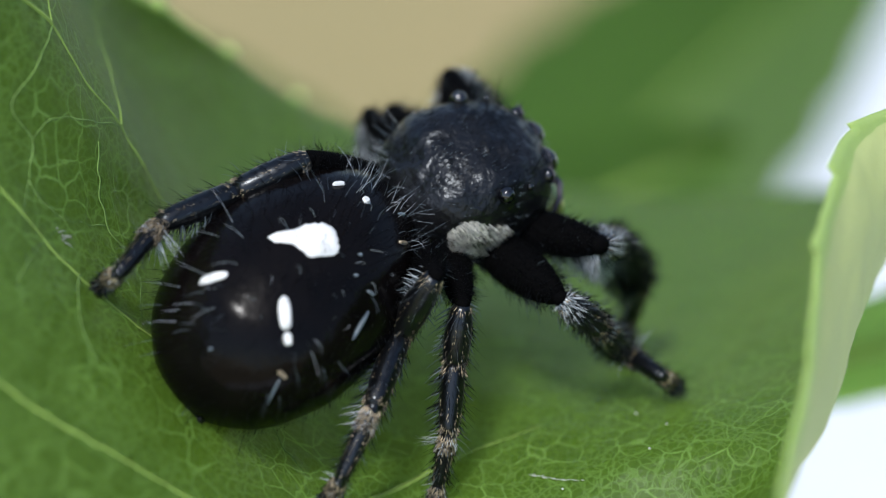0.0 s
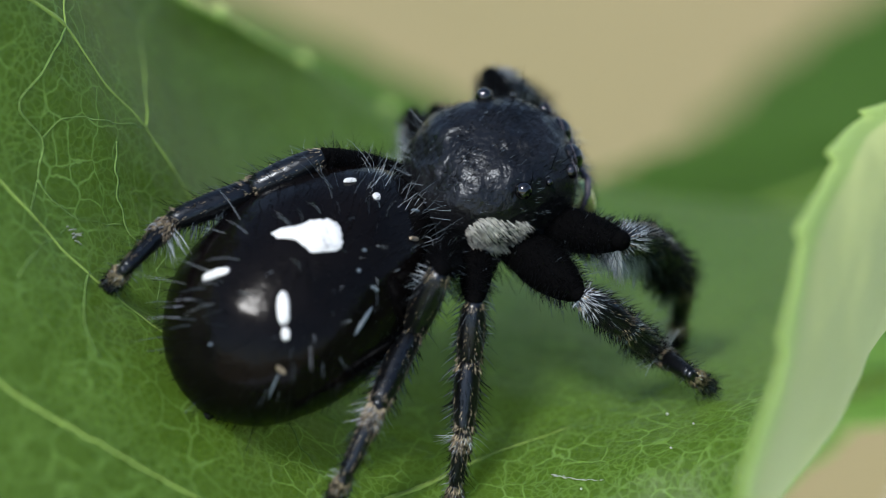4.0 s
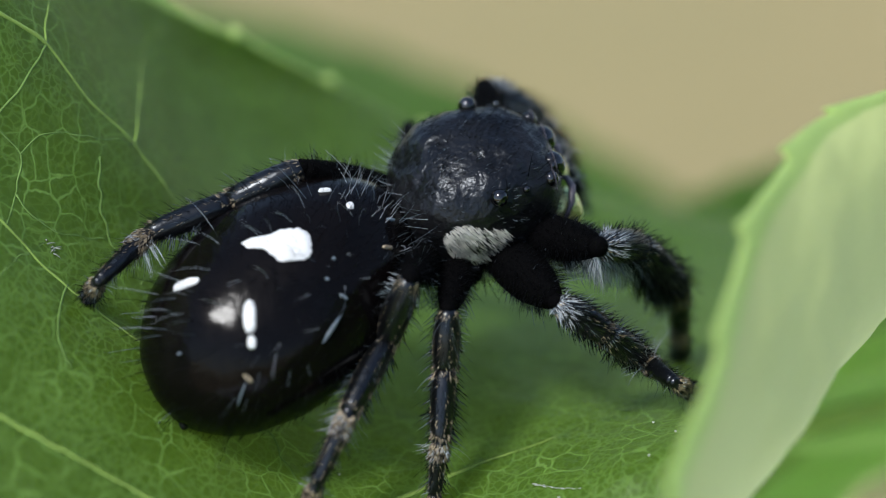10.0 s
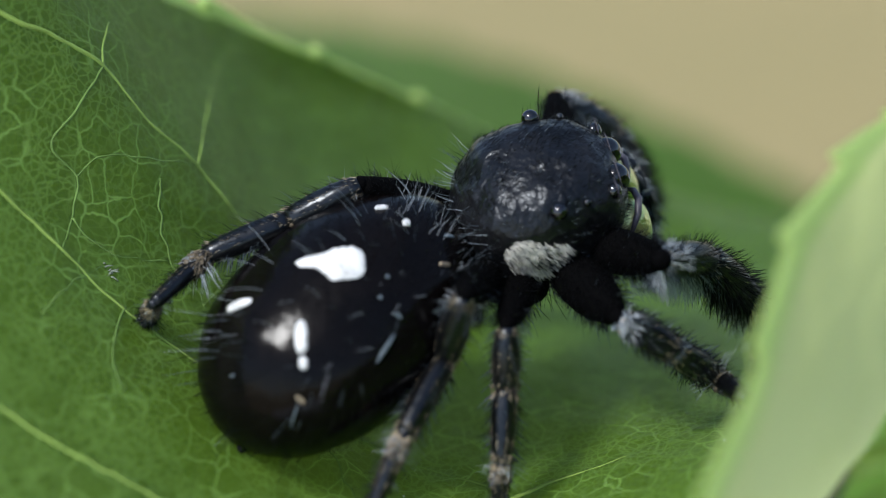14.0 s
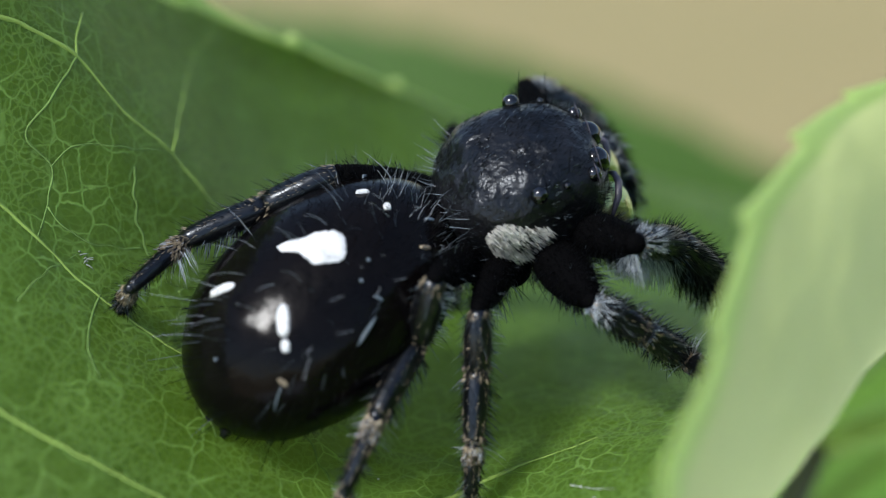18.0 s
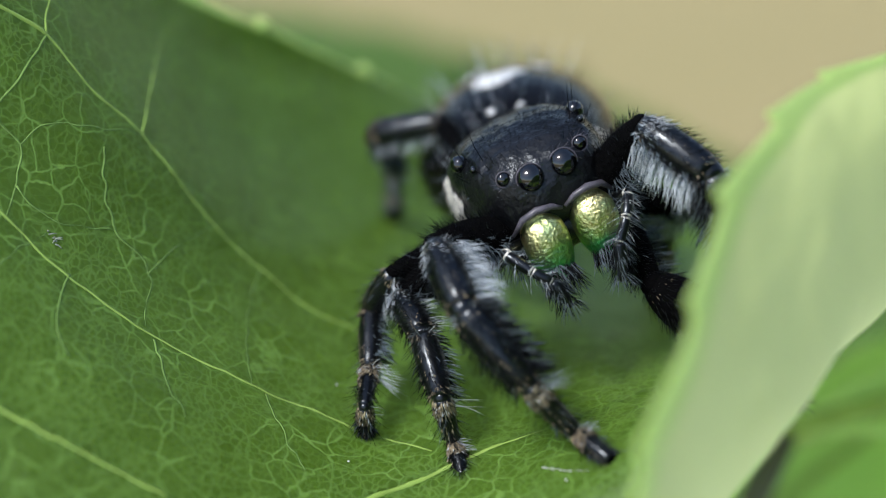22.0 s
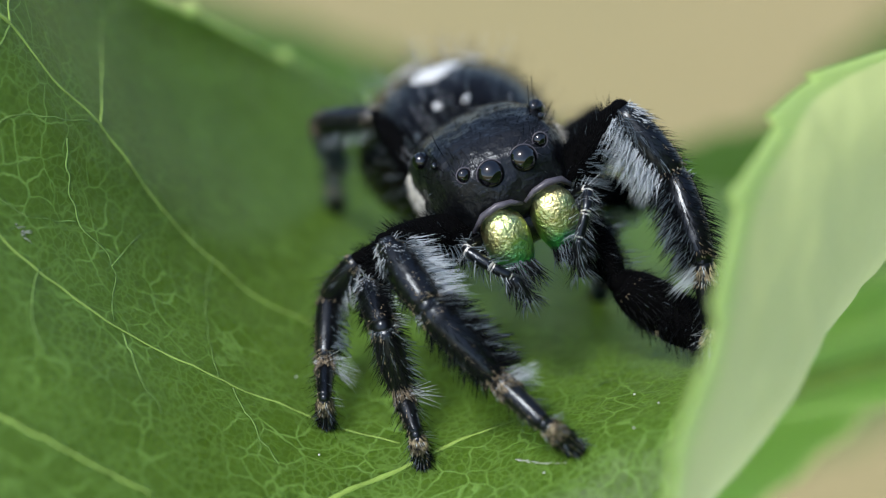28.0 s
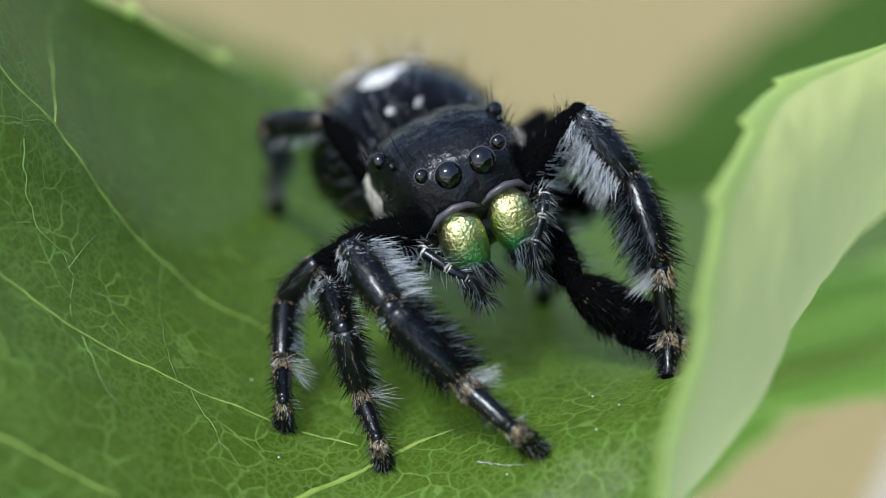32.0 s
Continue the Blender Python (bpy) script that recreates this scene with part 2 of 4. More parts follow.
def tube(bm, line, radii, sides=12, mat=0, caps=True, bands=None):
    """A tapered tube along points; bands: rings with a material of their own."""
    rings, side = [], None
    for i, p in enumerate(line):
        d = (Vector(line[min(i + 1, len(line) - 1)]) - Vector(line[max(i - 1, 0)])).normalized()
        side = d.orthogonal().normalized() if side is None else (side - d * side.dot(d)).normalized()
        up = d.cross(side)
        rings.append([bm.verts.new(Vector(p) + radii[i] * (math.cos(a) * side + math.sin(a) * up))
                      for a in (2 * math.pi * k / sides for k in range(sides))])
    for a, b in zip(rings, rings[1:]):
        for k in range(sides):
            f = bm.faces.new((a[k], a[(k + 1) % sides], b[(k + 1) % sides], b[k]))
            f.material_index = mat
    if bands:
        for ring, m in bands.items():
            for v in rings[ring]:
                for f in v.link_faces:
                    f.material_index = m
    if caps:
        bm.faces.new(rings[0][::-1]).material_index = mat
        bm.faces.new(rings[-1]).material_index = mat


def hair(bm, root, way, length, width, bend, mat):
    """One tapered bristle, three-sided, curving towards bend and a little astray."""
    way = way.normalized()
    s = way.orthogonal().normalized()
    t = way.cross(s)
    stray = HAIR_RNG.uniform(0, 6.283)
    bend = bend + (math.cos(stray) * s + math.sin(stray) * t) * HAIR_RNG.uniform(0.0, 0.38)
    before = None
    for share, thick in ((0.0, 1.0), (0.4, 0.85), (0.75, 0.55)):
        mid = root + (way * share + bend * 0.7 * share * share) * length
        ring = [bm.verts.new(mid + thick * width * (math.cos(a) * s + math.sin(a) * t)) for a in (0, 2.1, 4.2)]
        if before:
            for k in range(3):
                bm.faces.new((before[k], before[(k + 1) % 3], ring[(k + 1) % 3], ring[k])).material_index = mat
        before = ring
    tip = bm.verts.new(root + (way + bend * 0.7) * length)
    for k in range(3):
        bm.faces.new((before[k], before[(k + 1) % 3], tip)).material_index = mat


HAIR_RNG = random.Random(77)


def spline(points, x):
    """Catmull-Rom through evenly spaced points, x from 0 to 1."""
    n = len(points) - 1
    x = min(max(x, 0.0), 1.0) * n
    i = min(int(x), n - 1)
    t = x - i
    p1, p2 = points[i], points[i + 1]
    p0 = points[i - 1] if i else p1 * 2 - p2
    p3 = points[i + 2] if i + 2 <= n else p2 * 2 - p1
    return 0.5 * (2 * p1 + (p2 - p0) * t + (2 * p0 - 5 * p1 + 4 * p2 - p3) * t * t + (3 * p1 - p0 - 3 * p2 + p3) * t ** 3)


# ---------------------------------------------------------------- the leaf
# Ribs from the near margin over the midrib (fifth point) to the far margin, tip end last.
RIBS = (
    ((1.4, -11.9, 16.0), (-1.1, -12.8, 12.0), (-4.6, -11.6, 13.0), (-6.8, -11.1, 12.0), (-8.8, -10.9, 11.5), (-11.6, -10.0, 11.0), (-14.3, -8.2, 11.0), (-16.9, -6.1, 12.0), (-19.7, -3.6, 13.0)),
    ((5.0, -8.9, 15.5), (5.0, -9.9, 11.0), (3.1, -10.2, 6.5), (0.0, -9.5, 5.2), (-3.2, -8.5, 4.7), (-5.7, -7.2, 5.5), (-8.7, -5.2, 6.6), (-11.8, -3.0, 7.4), (-18.1, 1.5, 10.2)),
    ((6.2, -5.4, 14.2), (7.3, -6.4, 10.0), (7.1, -7.2, 5.5), (4.2, -6.6, 3.8), (1.0, -5.9, 1.0), (-2.9, -4.9, 0.2), (-7.7, -2.3, 2.2), (-11.8, 1.4, 4.5), (-17.1, 6.7, 7.6)),
    ((7.3, -2.2, 12.6), (8.9, -3.6, 9.0), (9.4, -4.8, 6.2), (7.4, -4.9, 3.6), (4.3, -4.5, -0.4), (-1.6, -2.9, -4.6), (-5.8, -0.4, -3.2), (-9.5, 4.3, 1.3), (-13.2, 9.8, 5.0)),
    ((8.0, 0.3, 11.0), (10.3, -1.1, 7.0), (11.1, -2.6, 4.0), (9.6, -3.6, 1.2), (7.1, -3.3, -3.4), (0.6, -1.4, -9.0), (-4.8, 1.6, -9.0), (-8.2, 5.5, -7.0), (-9.4, 8.3, -5.5)),
    ((9.25, 2.3, 8.6), (12.2, 1.1, 4.6), (14.1, -0.3, -2.0), (12.8, -1.4, -6.0), (10.8, -1.6, -10.5), (4.2, -0.4, -15.0), (-0.5, 2.2, -15.0), (-4.2, 5.0, -13.0), (-5.8, 6.6, -11.0)),
    ((10.45, 3.5, 6.4), (14.8, 3.0, 2.2), (17.3, 1.6, -6.0), (16.8, 0.4, -12.0), (15.2, 0.0, -16.0), (9.2, 0.4, -19.0), (4.4, 1.9, -19.5), (0.7, 3.6, -19.0), (-1.9, 4.7, -17.5)),
    ((14.9, 5.0, 3.0), (19.5, 5.8, 0.0), (22.6, 4.4, -10.0), (22.1, 2.8, -17.0), (20.6, 1.9, -21.0), (15.3, 1.3, -24.0), (10.5, 1.4, -25.0), (6.6, 2.0, -25.0), (3.8, 2.6, -24.0)),
)
RIBS = [[Vector(p) for p in rib] for rib in RIBS]


def leaf_at(a, s):
    """The upper face of the leaf, in local millimetres: a along the midrib, s across."""
    return spline([spline(rib, s) for rib in RIBS], a)


def leaf_normal(a, s):
    e = 0.004
    return (leaf_at(a + e, s) - leaf_at(a - e, s)).cross(leaf_at(a, s + e) - leaf_at(a, s - e)).normalized()


def tooth_at(a, far):
    """How far the saw-toothed margin stands out, in millimetres."""
    ph = ((a - (0.571 if not far else 0.66)) / (0.143 if not far else 0.10)) % 1.0
    return 0.55 * max(0.0, 1 - ph * 1.25) ** 1.6 * min(1.0, ph / 0.05 + 0.15) - 0.12


def leaf_face(a, s):
    """The upper face with its slow waves, and its outward normal."""
    nrm = leaf_normal(a, min(max(s, 0.005), 0.995))
    p = leaf_at(a, s)
    return p + nrm * (0.10 * noise.noise(p * 0.5) + 0.05 * noise.noise(p * 1.3)), nrm


def vein(leaf, line, radius, name="vein", taper=0.3):
    """A raised vein on the upper face along points of (a, s)."""
    pts = [Vector((a, s, 0)) for a, s in line]
    n = 10 * (len(pts) - 1)
    path, radii = [], []
    for k in range(n + 1):
        q = spline(pts, k / n)
        wig = (0.0016 if radius > 0.055 else 0.005) * noise.noise(Vector((q.x * 75, q.y * 75, radius * 90)))
        p, nrm = leaf_face(q.x + wig, q.y)
        path.append(VIEW @ (p - nrm * radius * (0.45 if radius > 0.055 else 0.55)))
        radii.append(radius * MM * (1.0 - taper * k / n) * (1 + 0.22 * noise.noise(Vector((k * 0.9, radius * 40, 0)))))
    bm = bmesh.new()
    tube(bm, path, radii, 7)
    return part(name, bm, VEIN if radius > 0.055 else VEIN_FINE, leaf)


VEINS = (
    (0.070, (0.292, 0.9824), (0.2905, 0.9524), (0.288, 0.9155), (0.2857, 0.8762), (0.2822, 0.8511), (0.2762, 0.813), (0.276, 0.748), (0.276, 0.676), (0.276, 0.624), (0.271, 0.538)),
    (0.088, (0.381, 0.9801), (0.3917, 0.9501), (0.4095, 0.9356), (0.4286, 0.912), (0.4286, 0.8797), (0.4333, 0.8464), (0.419, 0.786), (0.414, 0.748), (0.405, 0.69), (0.405, 0.648)),
    (0.100, (0.1526, 0.985), (0.1476, 0.9559), (0.1393, 0.9095), (0.1333, 0.8476), (0.138, 0.767), (0.143, 0.662)),
    (0.062, (0.4333, 0.8464), (0.4762, 0.8632), (0.5238, 0.893), (0.576, 0.948)),
    (0.062, (0.4286, 0.912), (0.4632, 0.9368)),
    (0.050, (0.4286, 0.912), (0.3845, 0.9), (0.3464, 0.894), (0.3429, 0.8762), (0.3108, 0.8644), (0.281, 0.8594)),
    (0.035, (0.3429, 0.8762), (0.3714, 0.8762), (0.3952, 0.8644), (0.4333, 0.8464)),
    (0.050, (0.3952, 0.8511), (0.3714, 0.8368), (0.3441, 0.813), (0.329, 0.781), (0.281, 0.757)),
    (0.036, (0.3108, 0.8644), (0.3108, 0.8368), (0.3441, 0.813)),
    (0.036, (0.329, 0.781), (0.371, 0.786), (0.419, 0.786)),
    (0.040, (0.495, 0.786), (0.424, 0.767), (0.414, 0.748)),
    (0.040, (0.414, 0.748), (0.352, 0.724), (0.276, 0.686)),
    (0.050, (0.2762, 0.813), (0.219, 0.8143), (0.2, 0.8)),
    (0.050, (0.276, 0.748), (0.238, 0.729), (0.214, 0.705)),
    (0.040, (0.276, 0.676), (0.238, 0.648), (0.214, 0.61)),
    (0.036, (0.219, 0.8679), (0.2679, 0.8464), (0.2952, 0.8368)),
)


def build_leaf():
    leaf = tagged(new("leaf"), "broad green leaf cupped into a trough with a pale underside", "leaf")
    na, ns = 170, 170
    bm = bmesh.new()
    top, low = [], []
    for i in range(na + 1):
        rowt, rowl = [], []
        for j in range(ns + 1):
            a = i / na
            x = j / ns
            s = x + 0.05 * math.sin(2 * math.pi * x) * -0.9
            edge = min(s, 1 - s)
            p, nrm = leaf_face(a, s)
            if edge < 0.03:
                out = (leaf_at(a, 0.0) - leaf_at(a, 0.06)) if s < 0.5 else (leaf_at(a, 1.0) - leaf_at(a, 0.94))
                p = p + out.normalized() * tooth_at(a, s > 0.5) * (1 - edge / 0.03)
            thick = 0.17 * min(1.0, edge / 0.012 + 0.35)
            rowt.append(bm.verts.new(VIEW @ p))
            rowl.append(bm.verts.new(VIEW @ (p - nrm * thick)))
        top.append(rowt)
        low.append(rowl)
    # outer strips of both faces carry the painted edge glow
    rim = 5
    for i in range(na):
        for j in range(ns):
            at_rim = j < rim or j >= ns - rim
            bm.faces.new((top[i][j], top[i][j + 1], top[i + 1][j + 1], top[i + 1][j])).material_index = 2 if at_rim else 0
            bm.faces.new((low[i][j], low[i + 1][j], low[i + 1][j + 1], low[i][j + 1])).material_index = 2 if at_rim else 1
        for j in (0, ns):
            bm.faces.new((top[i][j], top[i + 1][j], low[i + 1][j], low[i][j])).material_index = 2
    for j in range(ns):
        for i in (0, na):
            bm.faces.new((top[i][j], top[i][j + 1], low[i][j + 1], low[i][j])).material_index = 1
    bmesh.ops.recalc_face_normals(bm, faces=bm.faces)
    part("blade", bm, [LEAF_TOP, LEAF_UNDER, LEAF_RIM_GLOW], leaf)
    for row in VEINS:
        vein(leaf, row[1:], row[0])
    vein(leaf, [(0.0, 0.56), (0.1, 0.55), (0.2, 0.533), (0.238, 0.514), (0.276, 0.5), (0.319, 0.49), (0.381, 0.485), (0.55, 0.485), (0.75, 0.49), (1.0, 0.5)], 0.14, "midrib", 0.75)
    # pale glands on the teeth of the far margin
    for k in range(5):
        a = 0.462 + 0.1 * k
        p = leaf_at(a, 0.997)
        bm = bmesh.new()
        lump(bm, VIEW @ p, (0.27 * MM, 0.24 * MM, 0.24 * MM), 8, 12)
        part("tooth", bm, LEAF_RIM_GLOW, leaf, "pale tooth of the margin")
    # stalk
    base = leaf_at(0.0, 0.5)
    bm = bmesh.new()
    tube(bm, [VIEW @ (base + Vector(d)) for d in ((0.6, 0.3, -0.3), (-3, -2, 0), (-8, -6, 0.5), (-14, -12, 0))],
         [0.35 * MM, 0.5 * MM, 0.55 * MM, 0.8 * MM], 10)
    part("petiole", bm, VEIN, leaf)
    return leaf


leaf = build_leaf()

# a wisp of lint on the blade
bm = bmesh.new()
rng = random.Random(5)
for k in range(9):
    p = leaf_face(0.296 + rng.uniform(-0.004, 0.004), 0.834 + rng.uniform(-0.004, 0.004))[0] + leaf_normal(0.296, 0.834) * 0.04
    hair(bm, VIEW @ p, Vector((rng.uniform(-1, 1), rng.uniform(-0.3, 0.3), rng.uniform(-0.2, 0.2))), 0.26 * MM, 0.03 * MM, Vector((0, 0, -0.3)), 0)
tagged(part("lint_flake", bm, LINT, None), "tiny grey lint flake lying on the leaf", "lint")


# pale dust lying on the blade
for a, s in ((0.429, 0.414), (0.319, 0.648), (0.238, 0.59), (0.438, 0.448), (0.371, 0.39), (0.281, 0.4)):
    bm = bmesh.new()
    p, nrm = leaf_face(a, s)
    n = TIP.to_3x3() @ nrm
    for v in lump(bm, VIEW @ (p + nrm * 0.02), (0.035 * MM, 0.05 * MM, 0.02 * MM), 6, 9):
        v.co += n * 0.01 * MM * noise.noise(v.co / MM * 30)
    tagged(part("dust_speck", bm, LINT_PALE, None), "tiny pale dust speck lying on the leaf", "dust", group="dust specks on the leaf")

# a scuffed whitish scratch on the floor of the trough
bm = bmesh.new()
rng = random.Random(9)
ends = ((0.286, 0.433), (0.29, 0.414), (0.3, 0.39))
for k in range(26):
    q = spline([Vector((a, s, 0)) for a, s in ends], rng.random())
    p, nrm = leaf_face(q.x + rng.uniform(-0.001, 0.001), q.y + rng.uniform(-0.003, 0.003))
    d = leaf_at(ends[2][0], ends[2][1]) - leaf_at(ends[0][0], ends[0][1])
    hair(bm, VIEW @ (p + nrm * 0.012), TIP.to_3x3() @ d, rng.uniform(0.08, 0.2) * MM, 0.012 * MM, Vector((0, 0, 0)), 0)
tagged(part("scratch", bm, LINT_PALE, leaf, "scuffed whitish scratch"), kind="stuff")


# ---------------------------------------------------------------- the spider, in its own millimetres
def mm(*p):
    return Vector(p) * MM


spider = tagged(new("jumping_spider"), "black jumping spider with white spots and metallic green jaws", "spider")
SIZE = Vector((2.2, 2.65, 1.75))


def head_shape(p):
    """Boxy carapace: flat crown, steep face, sloping back, domed cheeks."""
    q = Vector([math.copysign(abs(c) ** 0.72, c) for c in p])
    if q.y < 0:
        q.y *= 0.82
    q.x *= 1.0 - 0.10 * max(0.0, q.y) - 0.16 * max(0.0, -q.y)
    if q.z > 0:
        q.z *= 1.0 - 0.16 * max(0.0, q.y - 0.3) - 0.55 * max(0.0, -q.y - 0.25)
    else:
        q.z *= 0.8
    return q


def head_point(lon, lat):
    """A place on the carapace and its outward direction, in millimetres."""
    def at(lo, la):
        c = head_shape(Vector((math.cos(la) * math.sin(lo), math.cos(la) * math.cos(lo), math.sin(la))))
        return Vector((c.x * SIZE.x, c.y * SIZE.y, c.z * SIZE.z))
    p = at(lon, lat)
    n = (at(lon + 0.01, lat) - at(lon - 0.01, lat)).cross(at(lon, lat + 0.01) - at(lon, lat - 0.01))
    return p, (n if n.dot(p) > 0 else -n).normalized()


def fur(bm, parent):
    """Links a mesh of hairs under a part."""
    return tagged(part("hair", bm, [CHITIN, HAIR_DARK, HAIR_GREY, HAIR_WHITE, SCALE_TAN], parent), kind="stuff")


def build_cephalothorax():
    rng = random.Random(11)
    bm = bmesh.new()
    lump(bm, (0, 0, 0), SIZE * MM, 64, 96, head_shape)
    lump(bm, mm(0, 0.1, -1.3), mm(1.7, 2.2, 0.9), 16, 24)
    for v in bm.verts:
        q = v.co / MM
        v.co += v.co.normalized() * MM * (0.075 * noise.noise(q * 1.5) + 0.03 * noise.noise(q * 4.0))
    body = part("cephalothorax", bm, CROWN, spider)
    for x, y, z in ((1.3, 1.25, -1.15), (1.5, 0.4, -1.25), (1.45, -0.6, -1.25), (1.2, -1.5, -1.15)):
        for side in (-1, 1):
            bm = bmesh.new()
            lump(bm, mm(side * x, y, z), mm(0.86, 0.56, 0.68), 14, 20)
            part("coxa", bm, FUR_BLACK, body)
    bm = bmesh.new()
    for _ in range(900):
        side = rng.choice((-1, 1))
        p = Vector((side * rng.uniform(1.5, 2.3), rng.uniform(-1.9, 1.9), rng.uniform(-1.7, -0.7)))
        hair(bm, p * MM, Vector((side * rng.uniform(0.3, 1.0), rng.uniform(-0.3, 0.6), rng.uniform(-1.0, 0.1))), rng.uniform(0.25, 0.6) * MM, 0.010 * MM, Vector((0, 0.1, -0.3)), 1)
    # short hairs swept forward, longer ones over the brow, pale ones at the waist
    for _ in range(3200):
        lon, lat = rng.uniform(-math.pi, math.pi), rng.uniform(-0.25, 1.5)
        p, n = head_point(lon, lat)
        way = n * 0.55 + Vector((rng.uniform(-0.4, 0.4), 0.7, rng.uniform(-0.1, 0.4)))
        pale = rng.random() < (0.14 if abs(lon) > 1.1 else 0.02)
        hair(bm, p * MM, way, rng.uniform(0.08, 0.17) * MM, 0.006 * MM, Vector((0, 0.3, -0.1)), 2 if pale else 1)
    for _ in range(30):
        lon = rng.choice((-1, 1)) * rng.uniform(0.3, 1.5)
        p, n = head_point(lon, rng.uniform(0.35, 0.8))
        hair(bm, p * MM, n + Vector((0, 0.3, 0.5)), rng.uniform(0.35, 0.6) * MM, 0.010 * MM, Vector((0, 0.2, 0.2)), 1)
    for _ in range(90):
        lon = rng.choice((-1, 1)) * rng.uniform(2.1, 3.1)
        p, n = head_point(lon, rng.uniform(-0.2, 0.7))
        hair(bm, p * MM, n + Vector((rng.uniform(-0.5, 0.5), -0.3 + rng.uniform(-0.4, 0.4), 0.35)), rng.uniform(0.25, 0.75) * MM, 0.008 * MM, Vector((0, -0.1, 0.4)), rng.choice((1, 2, 3)))
    # a beard of dark and grey hairs round the leg bases and under the face
    for _ in range(620):
        side = rng.choice((-1, 1))
        p = Vector((side * rng.uniform(0.5, 1.8), rng.uniform(0.9, 2.3), rng.uniform(-1.75, -0.75)))
        hair(bm, p * MM, Vector((side * rng.uniform(0.1, 0.9), rng.uniform(0.4, 1.0), rng.uniform(-0.9, 0.2))), rng.uniform(0.4, 0.85) * MM, 0.012 * MM,
             Vector((0, 0.1, -0.2)), rng.choice((1, 1, 2, 2, 3)))
    # stiff black bristles above the eyes
    for side in (-1, 1):
        for x, y in ((1.35, 1.6), (1.7, 0.9)):
            hair(bm, mm(side * x, y, 1.35), Vector((side * 0.25, 0.1, 1)), 1.15 * MM, 0.016 * MM, Vector((0, 0.15, 0)), 1)
    fur(bm, body)
    for side in (-1, 1):
        for x, y, z, r in ((0.50, 2.40, 0.55, 0.41), (1.17, 2.24, 0.80, 0.22), (1.80, 0.66, 1.32, 0.25), (1.66, 1.45, 1.2, 0.1)):
            bm = bmesh.new()
            lump(bm, mm(side * x, y, z), (r * MM,) * 3, 18, 28)
            part("eye", bm, EYE, body, "glossy black eye")
            # a thin pale rim and a few lashes round the eye
            if r > 0.2 and y > 1:
                bm = bmesh.new()
                ring = [Vector((side * x, y + 0.10, z)) + Vector((math.cos(a), 0, math.sin(a))) * r * 0.99 for a in (2 * math.pi * k / 40 for k in range(41))]
                tube(bm, [q * MM for q in ring], [0.022 * MM] * 41, 6)
                for k in range(16):
                    a = 2 * math.pi * k / 16
                    o = Vector((math.cos(a), 0, math.sin(a)))
                    root = Vector((side * x, y + 0.08, z)) + o * r * 1.02
                    hair(bm, root * MM, o * 0.7 + Vector((-math.sin(a), 0.2, math.cos(a))), 0.22 * MM, 0.008 * MM, o * 0.2, 0)
                tagged(part("eye_rim", bm, CLYPEUS, body), kind="stuff")
        # cheek patch of cream hairs
        bm = bmesh.new()
        for _ in range(850):
            u, v = rng.uniform(-1, 1), rng.uniform(-1, 1)
            if u * u + v * v > 1 or (u + v > 0.95):
                continue
            p, n = head_point(side * (1.70 - 0.27 * u), 0.13 + 0.33 * v)
            hair(bm, p * MM, n * 0.5 + Vector((rng.uniform(-0.3, 0.3), 0.55, -0.7 + rng.uniform(-0.4, 0.3))), rng.uniform(0.22, 0.42) * MM, 0.014 * MM,
                 Vector((0, 0.1, -0.2)), 0)
        tagged(part("cheek_patch", bm, HAIR_CREAM, body, "cream white hair patch"), kind="stuff")
        bm = bmesh.new()
        tube(bm, [mm(side * x, y, z) for x, y, z in ((0.05, 2.68, -0.52), (0.36, 2.82, -0.32), (0.78, 2.86, -0.25), (1.2, 2.72, -0.36), (1.54, 2.37, -0.75))],
             [0.05 * MM, 0.09 * MM, 0.11 * MM, 0.10 * MM, 0.05 * MM], 10)
        part("clypeus", bm, CLYPEUS, body, "grey rim over the jaw")
        # jaw with a dark hairy end and a fang
        def jaw_shape(p):
            q = Vector([math.copysign(abs(c) ** 0.84, c) for c in p])
            return Vector((q.x * (1.0 + 0.10 * q.z), q.y * (1.0 + 0.15 * q.z), q.z))
        bm = bmesh.new()
        lump(bm, mm(side * 0.75, 2.40, -1.42), mm(0.64, 0.64, 0.98), 64, 80, jaw_shape)
        for v in bm.verts:
            q = v.co / MM
            v.co += (v.co - mm(side * 0.75, 2.40, -1.42)).normalized() * MM * (0.012 * noise.noise(q * 3.0) + 0.008 * noise.noise(q * 14.0))
        jaw = part("chelicera", bm, CHELICERA, spider, "metallic green-gold jaw")
        bm = bmesh.new()
        for _ in range(330):
            a = rng.uniform(0, 2 * math.pi)
            z = rng.uniform(-2.25, -1.8)
            p = Vector((side * 0.78 + 0.42 * math.cos(a), 2.46 + 0.45 * math.sin(a), z))
            hair(bm, p * MM, Vector((rng.uniform(-0.5, 0.5), 0.6, -0.9)), rng.uniform(0.4, 0.8) * MM, 0.014 * MM, Vector((0, 0.2, -0.2)), rng.choice((1, 1, 2)))
        fur(bm, jaw)
        bm = bmesh.new()
        tube(bm, [mm(side * x, y, z) for x, y, z in ((0.8, 2.44, -1.9), (0.7, 2.54, -2.25), (0.46, 2.54, -2.45), (0.24, 2.44, -2.5))],
             [0.18 * MM, 0.14 * MM, 0.08 * MM, 0.02 * MM], 10)
        part("fang", bm, FANG, jaw)
    return body


build_cephalothorax()


